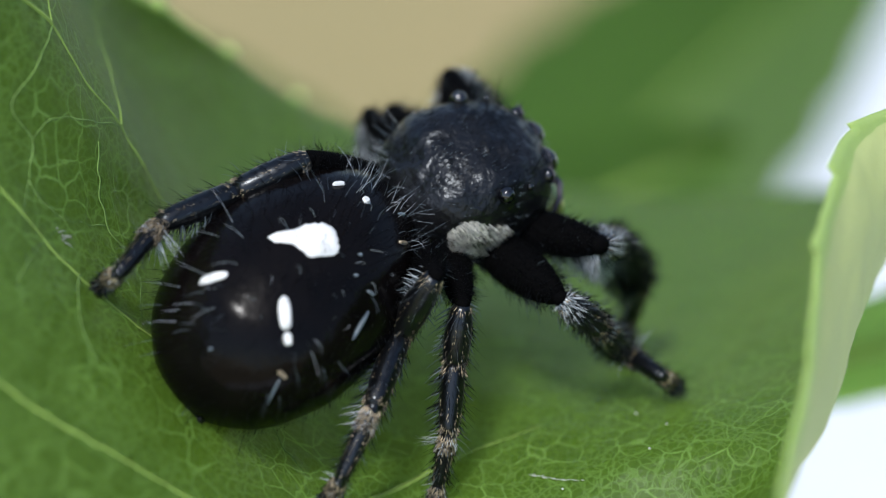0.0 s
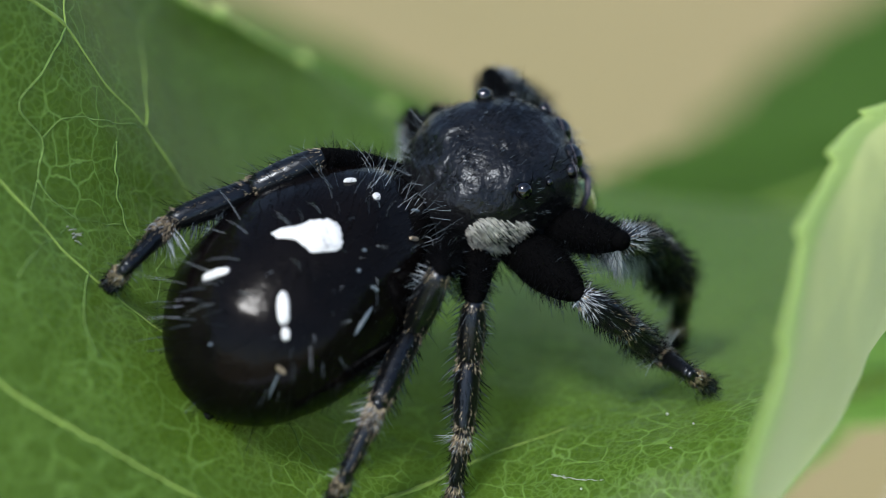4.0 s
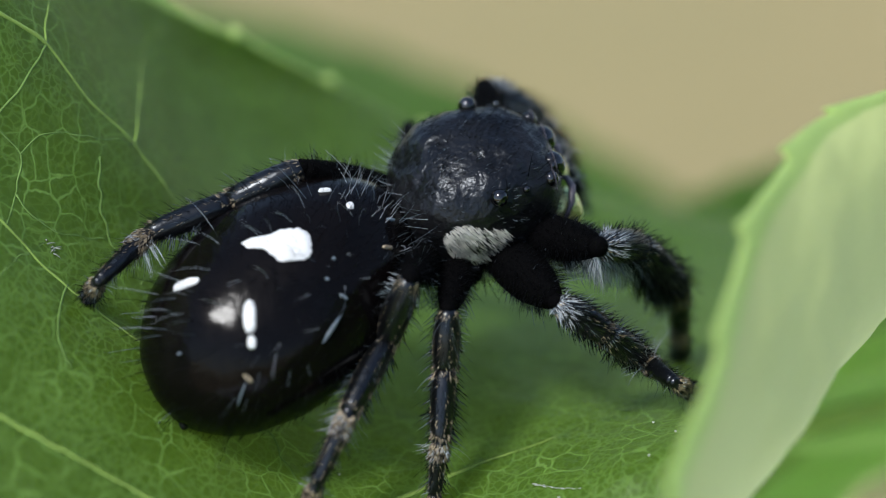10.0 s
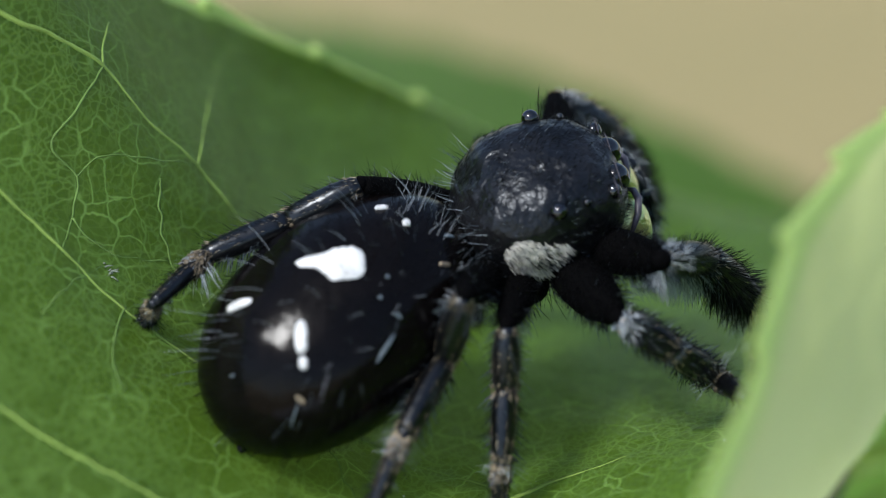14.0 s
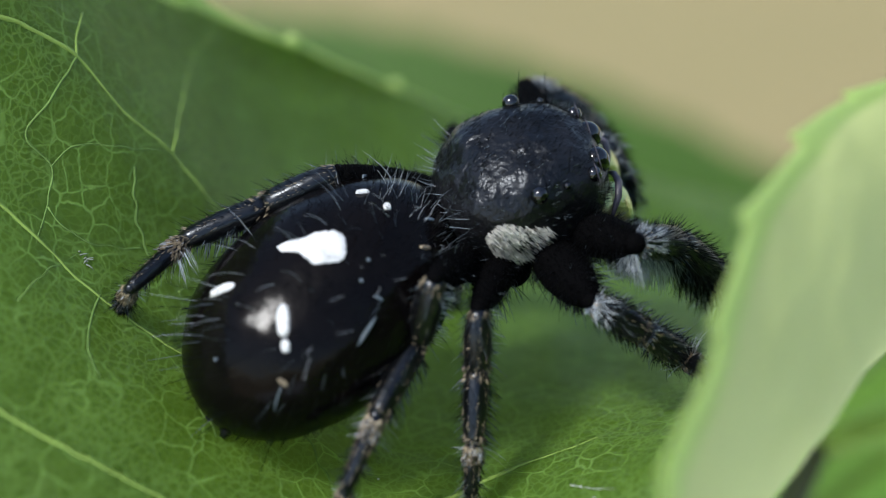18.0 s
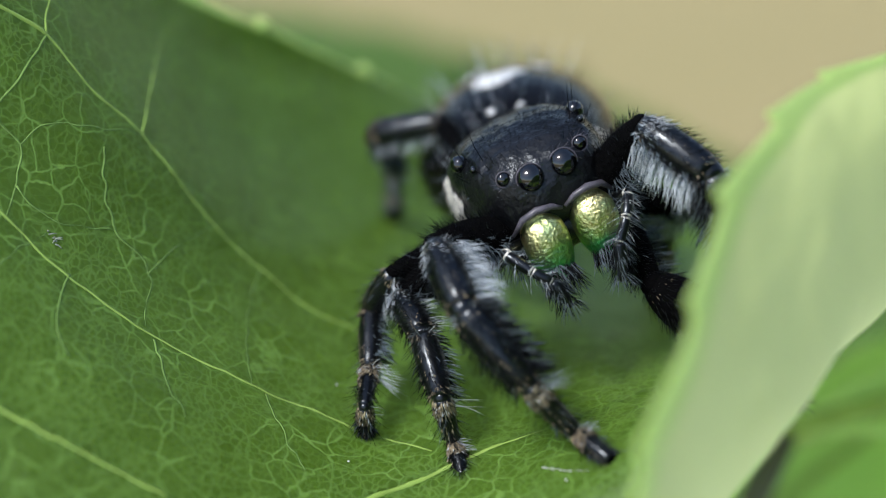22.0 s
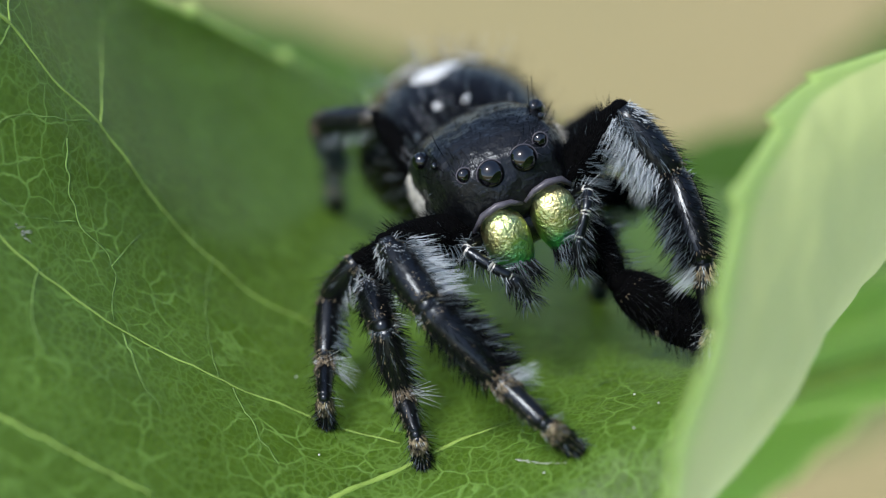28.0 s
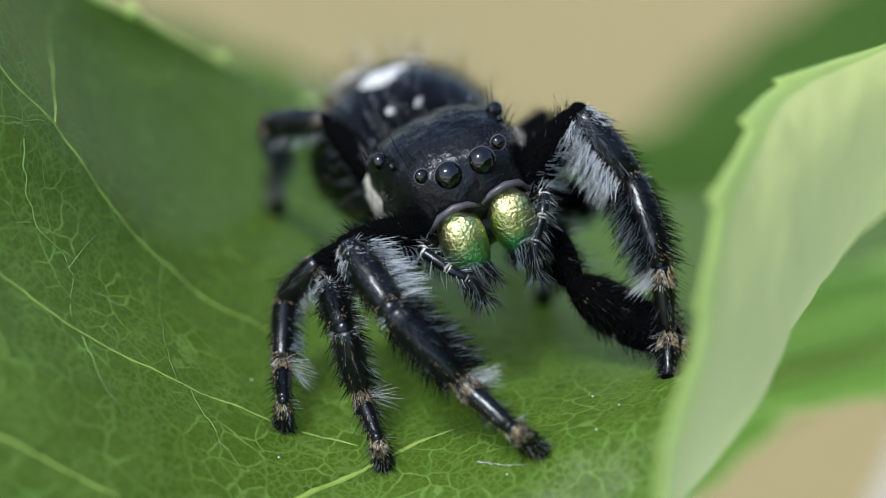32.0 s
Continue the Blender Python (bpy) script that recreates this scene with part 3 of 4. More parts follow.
def build_palp(side, line):
    """A pedipalp: slim pale-ringed joints with curved side hairs and a brush at its end."""
    rng = random.Random(21)
    names = ("pedipalp", "palp_joint", "palp_joint", "palp_brush")
    first = None
    for n, (a, b) in enumerate(zip(line, line[1:])):
        a, b = Vector(a), Vector(b)
        last = n == len(line) - 2
        bm = bmesh.new()
        r = (0.20, 0.17, 0.15, 0.21)[n]
        pts = [a.lerp(b, k / 14) for k in range(15)]
        swell = [1.0 - 0.22 * abs(k / 7 - 1) ** 3 for k in range(15)]
        if last:
            swell = [0.7 + 0.3 * math.sin(math.pi * min(1, k / 9)) if k < 9 else 0.8 - 0.09 * (k - 9) for k in range(15)]
        tube(bm, [p * MM for p in pts], [r * f * MM for f in swell], 14, bands={} if last else {14: 3, 0: 3})
        d = (b - a).normalized()
        o1 = d.orthogonal().normalized()
        hb = bmesh.new()
        for _ in range(210 if last else 60):
            ang, t = rng.uniform(0, 2 * math.pi), rng.uniform(0.0, 1.0)
            o = math.cos(ang) * o1 + math.sin(ang) * d.cross(o1)
            w = o * (0.7 if last else 1.0) + d * rng.uniform(0.3, 0.9) + Vector((side * 0.3, 0.0, -0.1))
            hair(hb, (a.lerp(b, t) + o * r * 0.85) * MM, w, rng.uniform(0.2, 0.5) * MM, 0.009 * MM, d * 0.5, rng.choice((1, 1, 2, 2, 3)) if not last else rng.choice((1, 1, 2)))
        ob = part(names[n], bm, [CHITIN, HAIR_DARK, SCALE_TAN, HAIR_CREAM], first or spider)
        first = first or ob
        fur(hb, first)


build_palp(1, ((1.3, 1.9, -1.15), (1.98, 2.6, -1.05), (1.58, 3.05, -1.68), (1.22, 3.2, -2.12), (0.98, 3.2, -3.0)))
build_palp(-1, ((-1.25, 1.9, -1.2), (-1.78, 2.8, -0.95), (-1.38, 3.15, -1.42), (-0.92, 3.25, -1.95), (-0.6, 3.2, -3.0)))

BELLY_AT, BELLY = Vector((0, -4.3, 0.1)), Vector((3.08, 4.45, 2.55))


def blunt(y):
    """How much fuller than an ellipsoid the hind end is."""
    return math.sqrt((1 - abs(y) ** 2.9) / max(1 - y * y, 1e-6)) if -0.999 < y < 0 else (1.2 if y < 0 else 1.0)


def belly_shape(p):
    """Egg: full in front, narrowing to the spinnerets, flatter beneath."""
    q = p.copy()
    full = blunt(q.y)
    q.x *= full * (1.0 - 0.12 * max(0.0, -q.y) ** 2 - 0.06 * max(0.0, q.y))
    q.z *= full * ((1.0 - 0.12 * max(0.0, -q.y)) if q.z > 0 else 0.92)
    if q.y < -0.6:
        q.z -= (-q.y - 0.6) * 0.35
    return q


def belly_top(x, y, up=0.0):
    """The back of the abdomen over (x, y), in millimetres from its centre."""
    yy = y / BELLY.y
    xx = x / BELLY.x / (1.0 - 0.12 * max(0.0, -yy) ** 2 - 0.06 * max(0.0, yy)) / blunt(yy)
    z = math.sqrt(max(0.0, 1 - xx * xx - yy * yy))
    c = belly_shape(Vector((xx, yy, z)))
    p = Vector((c.x * BELLY.x, c.y * BELLY.y, c.z * BELLY.z))
    n = Vector((p.x / BELLY.x ** 2, p.y / BELLY.y ** 2, p.z / BELLY.z ** 2)).normalized()
    return BELLY_AT + p + n * up, n


def build_abdomen():
    rng = random.Random(31)
    bm = bmesh.new()
    lump(bm, BELLY_AT * MM, BELLY * MM, 72, 104, belly_shape)
    tube(bm, [mm(0, 0.5, 0.05), mm(0, -0.3, 0.1), mm(0, -0.9, 0.2)], [0.5 * MM, 0.5 * MM, 0.8 * MM], 14)
    for v in bm.verts:
        q = v.co / MM
        v.co += (v.co - BELLY_AT * MM).normalized() * MM * (0.035 * noise.noise(q * 0.9) + 0.014 * noise.noise(q * 3.0))
    ob = part("abdomen", bm, VELVET, spider)
    bm = bmesh.new()
    for _ in range(1500):
        lon, lat = rng.uniform(-math.pi, math.pi), math.asin(rng.uniform(-0.5, 0.98))
        c = Vector((math.cos(lat) * math.sin(lon), math.cos(lat) * math.cos(lon), math.sin(lat)))
        q = belly_shape(c)
        p = BELLY_AT + Vector((q.x * BELLY.x, q.y * BELLY.y, q.z * BELLY.z))
        n = Vector((c.x / BELLY.x, c.y / BELLY.y, c.z / BELLY.z)).normalized()
        long = rng.random() < 0.16
        hair(bm, p * MM, n * (1.2 if long else 0.35) + Vector((0, -0.5, 0.2)), (rng.uniform(0.6, 1.15) if long else rng.uniform(0.15, 0.3)) * MM,
             (0.008 if long else 0.007) * MM, Vector((0, -0.2, 0)), 2 if long and rng.random() < 0.15 else 1)
    # pale fringe along the front edge
    for _ in range(200):
        a = rng.uniform(-1.9, 1.9)
        c = Vector((math.sin(a) * 0.7, rng.uniform(0.35, 0.9), math.cos(a) * 0.7)).normalized()
        q = belly_shape(c)
        p = BELLY_AT + Vector((q.x * BELLY.x, q.y * BELLY.y, q.z * BELLY.z))
        hair(bm, p * MM, c + Vector((rng.uniform(-0.5, 0.5), rng.uniform(-0.5, 0.4), 0.3)), rng.uniform(0.3, 0.95) * MM, 0.007 * MM, Vector((rng.uniform(-0.4, 0.4), 0.2, 0.1)), rng.choice((1, 1, 1, 2, 3)))
    # long pale erect hairs over the back and the flanks
    for _ in range(130):
        x, y = rng.uniform(-2.5, 2.5), rng.uniform(-3.9, 3.6)
        if (x / 2.95) ** 2 + (y / 4.45) ** 2 > 0.85:
            continue
        p, n = belly_top(x, y)
        hair(bm, p * MM, n + Vector((rng.uniform(-0.4, 0.4), rng.uniform(-0.8, 0.1), 0.2)), rng.uniform(0.7, 1.4) * MM, 0.0085 * MM, Vector((0, -0.35, 0)), rng.choice((1, 1, 2, 3)))
    fur(bm, ob)

    def pad(cx, cy, outline, label, mat=SPOT):
        """A raised white patch of scales: outline(angle) gives its reach."""
        bm = bmesh.new()
        n, rings = 40, 5
        mid = bm.verts.new(belly_top(cx, cy, 0.08)[0] * MM)
        before = None
        for r in range(1, rings + 1):
            ring = []
            for k in range(n):
                a = 2 * math.pi * k / n
                d = outline(a) * r / rings * (1 + (0.14 * noise.noise(Vector((math.cos(a) * 5, math.sin(a) * 5, cx))) if r == rings else 0))
                ring.append(bm.verts.new(belly_top(cx + d * math.cos(a), cy + d * math.sin(a), 0.08 if r < rings else 0.0)[0] * MM))
            for k in range(n):
                j = (k + 1) % n
                if before:
                    bm.faces.new((before[k], before[j], ring[j], ring[k]))
                else:
                    bm.faces.new((mid, ring[k], ring[j]))
            before = ring
        bmesh.ops.recalc_face_normals(bm, faces=bm.faces)
        part("white_spot", bm, mat, ob, label)

    def lobe(rx, ry, turn, tail=0.0, tail_at=0.0):
        def reach(a):
            b = a - turn
            base = (abs(math.cos(b) / rx) ** 2.7 + abs(math.sin(b) / ry) ** 2.7) ** (-1 / 2.7)
            return base + tail * max(0.0, math.cos(a - tail_at)) ** 26
        return reach

    pad(0.42, 0.24, lobe(0.56, 0.54, 0.8, 0.72, 3.79), "pointed bright white centre spot")
    pad(-1.08, -2.28, lobe(0.37, 0.13, 0.785), "short white bar")
    pad(1.05, -1.98, lobe(0.42, 0.17, -0.8), "long white bar")
    pad(1.50, -2.40, lobe(0.15, 0.12, -0.8), "small pale blot below the long bar")
    pad(-0.41, 2.35, lobe(0.19, 0.06, 0.98), "small white fleck")
    pad(0.47, 2.42, lobe(0.12, 0.10, -0.6), "small white fleck")
    for x, y in ((1.45, 0.78), (1.73, 0.22), (0.0, -3.66)):
        pad(x, y, lobe(0.05, 0.035, 0.5), "tiny pale fleck", HAIR_GREY)
    pad(2.55, -0.55, lobe(0.48, 0.03, 1.72), "faint pale side stripe", HAIR_GREY)
    pad(2.25, 0.27, lobe(0.10, 0.035, 0.5), "tiny pale fleck", HAIR_GREY)
    pad(1.85, -3.0, lobe(0.14, 0.05, 0.3), "small tan side blot", SCALE_TAN)
    pad(1.85, -3.3, lobe(0.26, 0.02, 1.57), "faint grey line", HAIR_GREY)
    for side in (-1, 1):
        pad(side * 1.85, 2.36, lobe(0.14, 0.05, 1.2), "tan side blot", SCALE_TAN)
        pad(side * 1.25, 3.1, lobe(0.13, 0.035, 1.2 * side), "pale side blot", HAIR_GREY)
    for x, dz in ((-0.28, 0.0), (0.28, 0.0), (-0.14, -0.25), (0.14, -0.25)):
        bm = bmesh.new()
        tube(bm, [mm(x, -8.2, -0.75 + dz), mm(x * 1.2, -8.55, -0.85 + dz), mm(x * 1.3, -8.8, -0.92 + dz)], [0.22 * MM, 0.18 * MM, 0.08 * MM], 10)
        part("spinneret", bm, CHITIN, ob)
    return ob


abdomen = build_abdomen()

LENGTHS = {1: (3.15, 2.35, 2.65, 1.9, 1.35), 2: (3.4, 1.75, 1.95, 1.5, 1.2), 3: (3.4, 1.7, 1.95, 1.5, 1.15), 4: (4.1, 2.2, 2.45, 2.1, 1.3)}
HIPS = {1: (1.15, 1.2, -1.1), 2: (1.35, 0.35, -1.2), 3: (1.3, -0.6, -1.2), 4: (1.05, -1.5, -1.1)}
SEGMENTS = ("femur", "patella", "tibia", "metatarsus", "tarsus")


def build_leg(pair, side):
    """A leg: the femur carries the other segments, each along its own y axis."""
    rng = random.Random(40 + pair + (10 if side == "R" else 0))
    stout = {1: 1.16, 2: 0.95, 3: 0.88, 4: 0.95}[pair]
    widths = ((0.44, 0.62 if pair == 1 else 0.98 if pair == 2 else 0.62, 0.26), (0.28, 0.48, 0.36), (0.36, 0.46 if pair < 3 else 0.40, 0.28), (0.26, 0.25, 0.20), (0.20, 0.24, 0.16))
    # the far second leg is stout and black-furred
    furry = pair == 2 and side == "L"
    if furry:
        widths = (widths[0], (0.42, 0.80, 0.74), (0.72, 0.78, 0.34)) + widths[3:]
    made, coats = [], []
    for n, (name, length, w) in enumerate(zip(SEGMENTS, LENGTHS[pair], widths)):
        bm = bmesh.new()
        line, radii = [], []
        for k in range(13):
            t = k / 12
            r = (w[0] * (1 - t) ** 2 + 2 * t * (1 - t) * w[1] * 1.15 + w[2] * t * t) * stout * (0.9 if k in (0, 12) else 1)
            line.append(mm(0, length * t, 0))
            radii.append(r * MM)
        tube(bm, line, radii, 16, mat=1 if n == 0 or furry and n < 3 else 0)
        lump(bm, mm(0, 0, 0), (w[0] * stout * 0.9 * MM,) * 3, 10, 14, mat=1 if n < 2 else 0)
        if n == 4:
            lump(bm, mm(0, length, -0.02), mm(0.17, 0.1, 0.19), 8, 12, mat=1)

        hb = bmesh.new()

        def tuft(count, t0, t1, a0, a1, long0, long1, width, mat, lean):
            for _ in range(count):
                t, a = rng.uniform(t0, t1), rng.uniform(a0, a1)
                r = radii[min(12, int(t * 12))] / MM
                o = Vector((math.cos(a), 0, math.sin(a)))
                hair(hb, (o * r * 0.93 + Vector((0, length * t, 0))) * MM, o + Vector((0, lean, 0)), rng.uniform(long0, long1) * MM, width * MM,
                     Vector((0, 0.35, 0)) + o * 0.1, mat)

        full = (0, 2 * math.pi)
        tuft(260, 0.02, 0.98, *full, 0.10, 0.26, 0.007, 1, 1.2)
        tuft(60, 0.05, 0.95, *full, 0.25, 0.6, 0.006, 1, 0.6)
        tuft(26, 0.05, 0.95, *full, 0.2, 0.45, 0.006, 2, 0.8)
        # lengthwise rows of golden flecks
        for a in (0.5, 1.15, 2.0, 2.65) if n else ():
            tuft(16, 0.03, 0.97, a - 0.12, a + 0.12, 0.06, 0.11, 0.014, 4, 1.6)
        below = (-2.6, -0.5)
        front = pair == 1
        pale = not furry
        if n == 1 and pale:
            tuft(640 if front else 70, 0.0, 0.95, -2.45, -0.7, 0.45, 1.05 if front else 0.5, 0.014, 3, 0.2)
        if n == 2:
            tuft(220 if front else 60, 0.0, 0.95, *below, 0.35, 0.85 if front else 0.5, 0.012, 2 if pale else 1, 0.4)
            tuft(420 if front else 60, 0.0, 0.95, -2.9, -0.2, 0.4, 0.85 if front else 0.5, 0.014, 1, 0.4)
        if n in (1, 2) and pale:
            tuft(150 if front else 30, 0.0, 0.95, -3.0, -0.1, 0.3, 0.7, 0.011, 2, 0.6)
        if n == 1 and pair < 3 and pale:
            tuft(80, 0.0, 0.5, 0.2, 2.9, 0.1, 0.2, 0.012, 2, 1.3)
            tuft(70, 0.0, 0.3, 0.2, 2.9, 0.14, 0.34, 0.013, 3, 0.8)
        if n in (1, 2) and pair < 3:
            tuft(240, 0.1, 1.0, *full, 0.2, 0.45, 0.010, 1, 0.7)
            tuft(50, 0.0, 0.1, *full, 0.10, 0.22, 0.012, 2 if pale else 1, -0.2)
            tuft(12, 0.0, 0.1, *full, 0.15, 0.3, 0.012, 3 if pale else 1, -0.4)
        if n == 2 and front:
            tuft(420, 0.0, 1.0, *full, 0.3, 0.6, 0.011, 1, 0.6)
        if n == 0:
            tuft(700 if pair < 3 else 300, 0.02, 0.98, *full, 0.14, 0.34, 0.008, 1, 0.7)
            tuft(170 if front else 40, 0.3, 0.98, *below, 0.4, 0.8, 0.012, 2, 0.3)
        if n in (3, 4):
            # patchy rings of tan and cream scales with a pale tuft beneath
            reach = 0.30 if n == 3 else 0.36
            tuft(300, 0.01, reach, *full, 0.09, 0.17, 0.027, 4, 1.3)
            tuft(60 if n == 3 else 25, 0.01, reach, *full, 0.09, 0.2, 0.014, 3, 1.1)
            tuft((150 if front else 34) if n == 3 else 14, 0.0, 0.26, *below, 0.35, 0.95 if n == 3 else 0.45, 0.008, 3, 0.3)
            if n == 4:
                tuft(160, 0.3, 1.0, *full, 0.12, 0.26, 0.008, 1, 1.0)
                tuft(50, 0.5, 1.0, *full, 0.10, 0.2, 0.008, 2, 1.0)
        if n in (1, 2):
            tuft(60, 0.0, 0.12, *full, 0.10, 0.18, 0.018, 4, 1.0)
            tuft(40, 0.9, 0.99, *full, 0.08, 0.14, 0.018, 4, 1.0)
        made.append(part("leg" if n == 0 else name, bm, [CHITIN, FUR_BLACK, HAIR_GREY, SCALE_TAN], spider if n == 0 else made[0]))
        coats.append(fur(hb, made[0]))
    return made, coats


legs = {(side, pair): build_leg(pair, side) for side in "RL" for pair in (1, 2, 3, 4)}


# ---------------------------------------------------------------- surroundings
def build_ground():
    bm = bmesh.new()
    n = 40
    grid = [[bm.verts.new((x, y, 0)) for x in np.linspace(-60, 60, n)] for y in np.linspace(-60, 60, n)]
    for i in range(n - 1):
        for j in range(n - 1):
            bm.faces.new((grid[i][j], grid[i][j + 1], grid[i + 1][j + 1], grid[i + 1][j]))
    tagged(part("ground", bm, SOIL, None, "pale tan bare soil"), kind="structure")
    # a pale concrete path beside the shrub, its edge running away to the right
    bm = bmesh.new()
    a, along, over = Vector((0.252, 0.923, 0)), Vector((0.423, 0.906, 0)), Vector((0.906, -0.423, 0))
    corners = [a + along * s + over * t for s, t in ((-3, 0), (-3, 1.6), (8, 1.6), (8, 0))]
    lower = [bm.verts.new(c + Vector((0, 0, -0.02))) for c in corners]
    upper = [bm.verts.new(c + Vector((0, 0, 0.012))) for c in corners]
    bm.faces.new(upper)
    for k in range(4):
        j = (k + 1) % 4
        bm.faces.new((lower[k], lower[j], upper[j], upper[k]))
    bmesh.ops.recalc_face_normals(bm, faces=bm.faces)
    ob = part("pavement", bm, SLAB, None, "pale sunlit concrete path")
    for p in ob.data.polygons:
        p.use_smooth = False
    tagged(ob, kind="structure")


def spare_leaf(shrub, start, end, half, face, mat, label, arch=3.0):
    """A plain leaf of the shrub from its base to its tip, local millimetres; face: the way its blade looks."""
    start, end = Vector(start), Vector(end)
    along = (end - start).normalized()
    across = along.cross(Vector(face)).normalized()
    up = across.cross(along)
    bm = bmesh.new()
    n, m = 36, 14
    grids = []
    for off in (0.0, -0.25):
        g = []
        for i in range(n + 1):
            t = i / n
            width = half * (math.sin(math.pi * t ** 0.85) ** 0.8 + 0.02) * (1 + 0.04 * math.sin(t * 70))
            row = []
            for j in range(m + 1):
                x = 2 * j / m - 1
                p = start.lerp(end, t) + across * width * x + up * (arch * math.sin(math.pi * t) + abs(x) * half * 0.22 + off)
                row.append(bm.verts.new(VIEW @ p))
            g.append(row)
        grids.append(g)
    for g in grids:
        for i in range(n):
            for j in range(m):
                bm.faces.new((g[i][j], g[i][j + 1], g[i + 1][j + 1], g[i + 1][j]))
    bmesh.ops.recalc_face_normals(bm, faces=bm.faces)
    blade = part("leaf_blade", bm, mat, shrub, label)
    bm = bmesh.new()
    tube(bm, [VIEW @ (start.lerp(end, k / 10) + up * (arch * math.sin(math.pi * k / 10) - 0.1)) for k in range(11)],
         [(0.55 - 0.045 * k) * MM for k in range(11)], 8)
    part("midrib", bm, VEIN, blade)


def build_shrub():
    shrub = tagged(new("shrub"), "leafy shrub with green stems growing from the soil", "shrub")
    foot = TIP.inverted() @ Vector((-0.035, 0.03, 0))
    foot = foot / MM
    knots = [foot, Vector((-60, -420, -180)), Vector((-40, -200, -70)), Vector((-26, -60, -10)), Vector((-24, -24, 8))]
    bm = bmesh.new()
    tube(bm, [VIEW @ spline(knots, k / 24) for k in range(25)], [(5.0 - 0.17 * k) * MM for k in range(25)], 12)
    part("stem", bm, STEM, shrub)
    for line in (
        ((-26, -60, -10), (-10, -40, -14), (1.5, -16, -22)),
        ((-26, -60, -10), (-4, -30, -14), (9, -6.5, -16)),
        ((-40, -200, -70), (-20, -80, -110), (12.7, -19.3, -128)),
        ((-26, -60, -10), (-12, -40, -30), (2.4, -4.5, -40)),
        ((-26, -60, -10), (-46, -20, -56), (-37.7, 15.3, -75)),
    ):
        pts = [Vector(p) for p in line]
        bm = bmesh.new()
        tube(bm, [VIEW @ spline(pts, k / 14) for k in range(15)], [(1.6 - 0.08 * k) * MM for k in range(15)], 10)
        part("twig", bm, STEM, shrub)
    spare_leaf(shrub, (9, -6.5, -16), (38, -1.0, -20), 1.9, (-0.1, 0.35, 0.95), LEAF_LIME, "young lime green leaf", 1.5)
    spare_leaf(shrub, (1.5, -16, -22), (23, -1.5, -28), 3.0, (-0.2, 0.6, 0.9), LEAF_LIME, "young lime green leaf")
    spare_leaf(shrub, (12.7, -19.3, -128), (64.1, 27.3, -134), 12.0, (-0.1, 0.1, 1.0), LEAF_FAR, "dark green leaf")
    spare_leaf(shrub, (2.4, -4.5, -40), (22.2, 3.7, -44), 4.2, (-0.1, 0.1, 1.0), LEAF_FAR, "dark green leaf", 1.0)
    spare_leaf(shrub, (-37.7, 15.3, -75), (18.9, -4.8, -75), 5.6, (0.2, 0.6, 0.9), LEAF_FAR, "dark green leaf")


build_ground()
build_shrub()


# ---------------------------------------------------------------- poses
def frame_of(origin, ahead, up):
    """A pose in local millimetres from an origin, a forward and an upward direction."""
    y = Vector(ahead).normalized()
    z = Vector(up)
    z = (z - y * z.dot(y)).normalized()
    x = y.cross(z)
    m = Matrix((x, y, z)).transposed().to_4x4()
    m.translation = Vector(origin)
    return m


# seconds, place of the carapace, its forward and up
BODY = (
    (0.0, (0.86, 1.85, 0.47), (0.958, 0.260, -0.118), (-0.071, 0.618, 0.783)),
    (17.6, (0.86, 1.85, 0.47), (0.958, 0.260, -0.118), (-0.071, 0.618, 0.783)),
    (18.0, (1.16, 1.85, 0.47), (0.958, 0.260, -0.118), (-0.071, 0.618, 0.783)),
    (18.5, (1.36, 1.90, 0.47), (0.958, 0.260, -0.118), (-0.071, 0.618, 0.783)),
    (18.7, (1.96, 1.81, 0.90), (0.973, 0.168, -0.159), (0.020, 0.624, 0.782)),
    (18.8, (1.96, 1.81, 0.90), (0.973, 0.168, -0.159), (0.020, 0.624, 0.782)),
    (18.9, (3.09, 1.81, 0.66), (0.964, -0.225, 0.144), (0.066, 0.723, 0.688)),
    (19.0, (4.43, 0.86, 0.99), (0.693, -0.097, 0.715), (-0.114, 0.964, 0.241)),
    (19.2, (4.16, 1.28, -0.49), (0.462, -0.144, 0.875), (-0.040, 0.982, 0.183)),
    (19.5, (4.12, 1.40, -0.88), (0.368, -0.224, 0.902), (-0.017, 0.969, 0.247)),
    (20.0, (3.56, 1.46, -0.90), (0.357, -0.261, 0.897), (-0.053, 0.953, 0.299)),
    (20.5, (3.45, 1.43, -0.90), (0.355, -0.246, 0.902), (-0.070, 0.955, 0.288)),
    (21.0, (2.72, 1.29, -0.95), (0.315, -0.165, 0.935), (-0.265, 0.930, 0.253)),
    (21.5, (2.27, 1.57, -0.92), (0.387, -0.172, 0.906), (-0.323, 0.895, 0.308)),
    (23.0, (2.17, 1.81, -0.93), (0.381, -0.217, 0.899), (-0.298, 0.891, 0.342)),
    (25.0, (2.20, 1.72, -0.98), (0.322, -0.215, 0.922), (-0.326, 0.889, 0.321)),
    (28.0, (2.24, 1.53, -0.99), (0.274, -0.154, 0.949), (-0.349, 0.904, 0.247)),
    (30.0, (2.25, 1.57, -1.00), (0.257, -0.159, 0.953), (-0.345, 0.906, 0.244)),
    (32.0, (2.31, 1.56, -1.01), (0.219, -0.158, 0.963), (-0.347, 0.909, 0.229)),
)
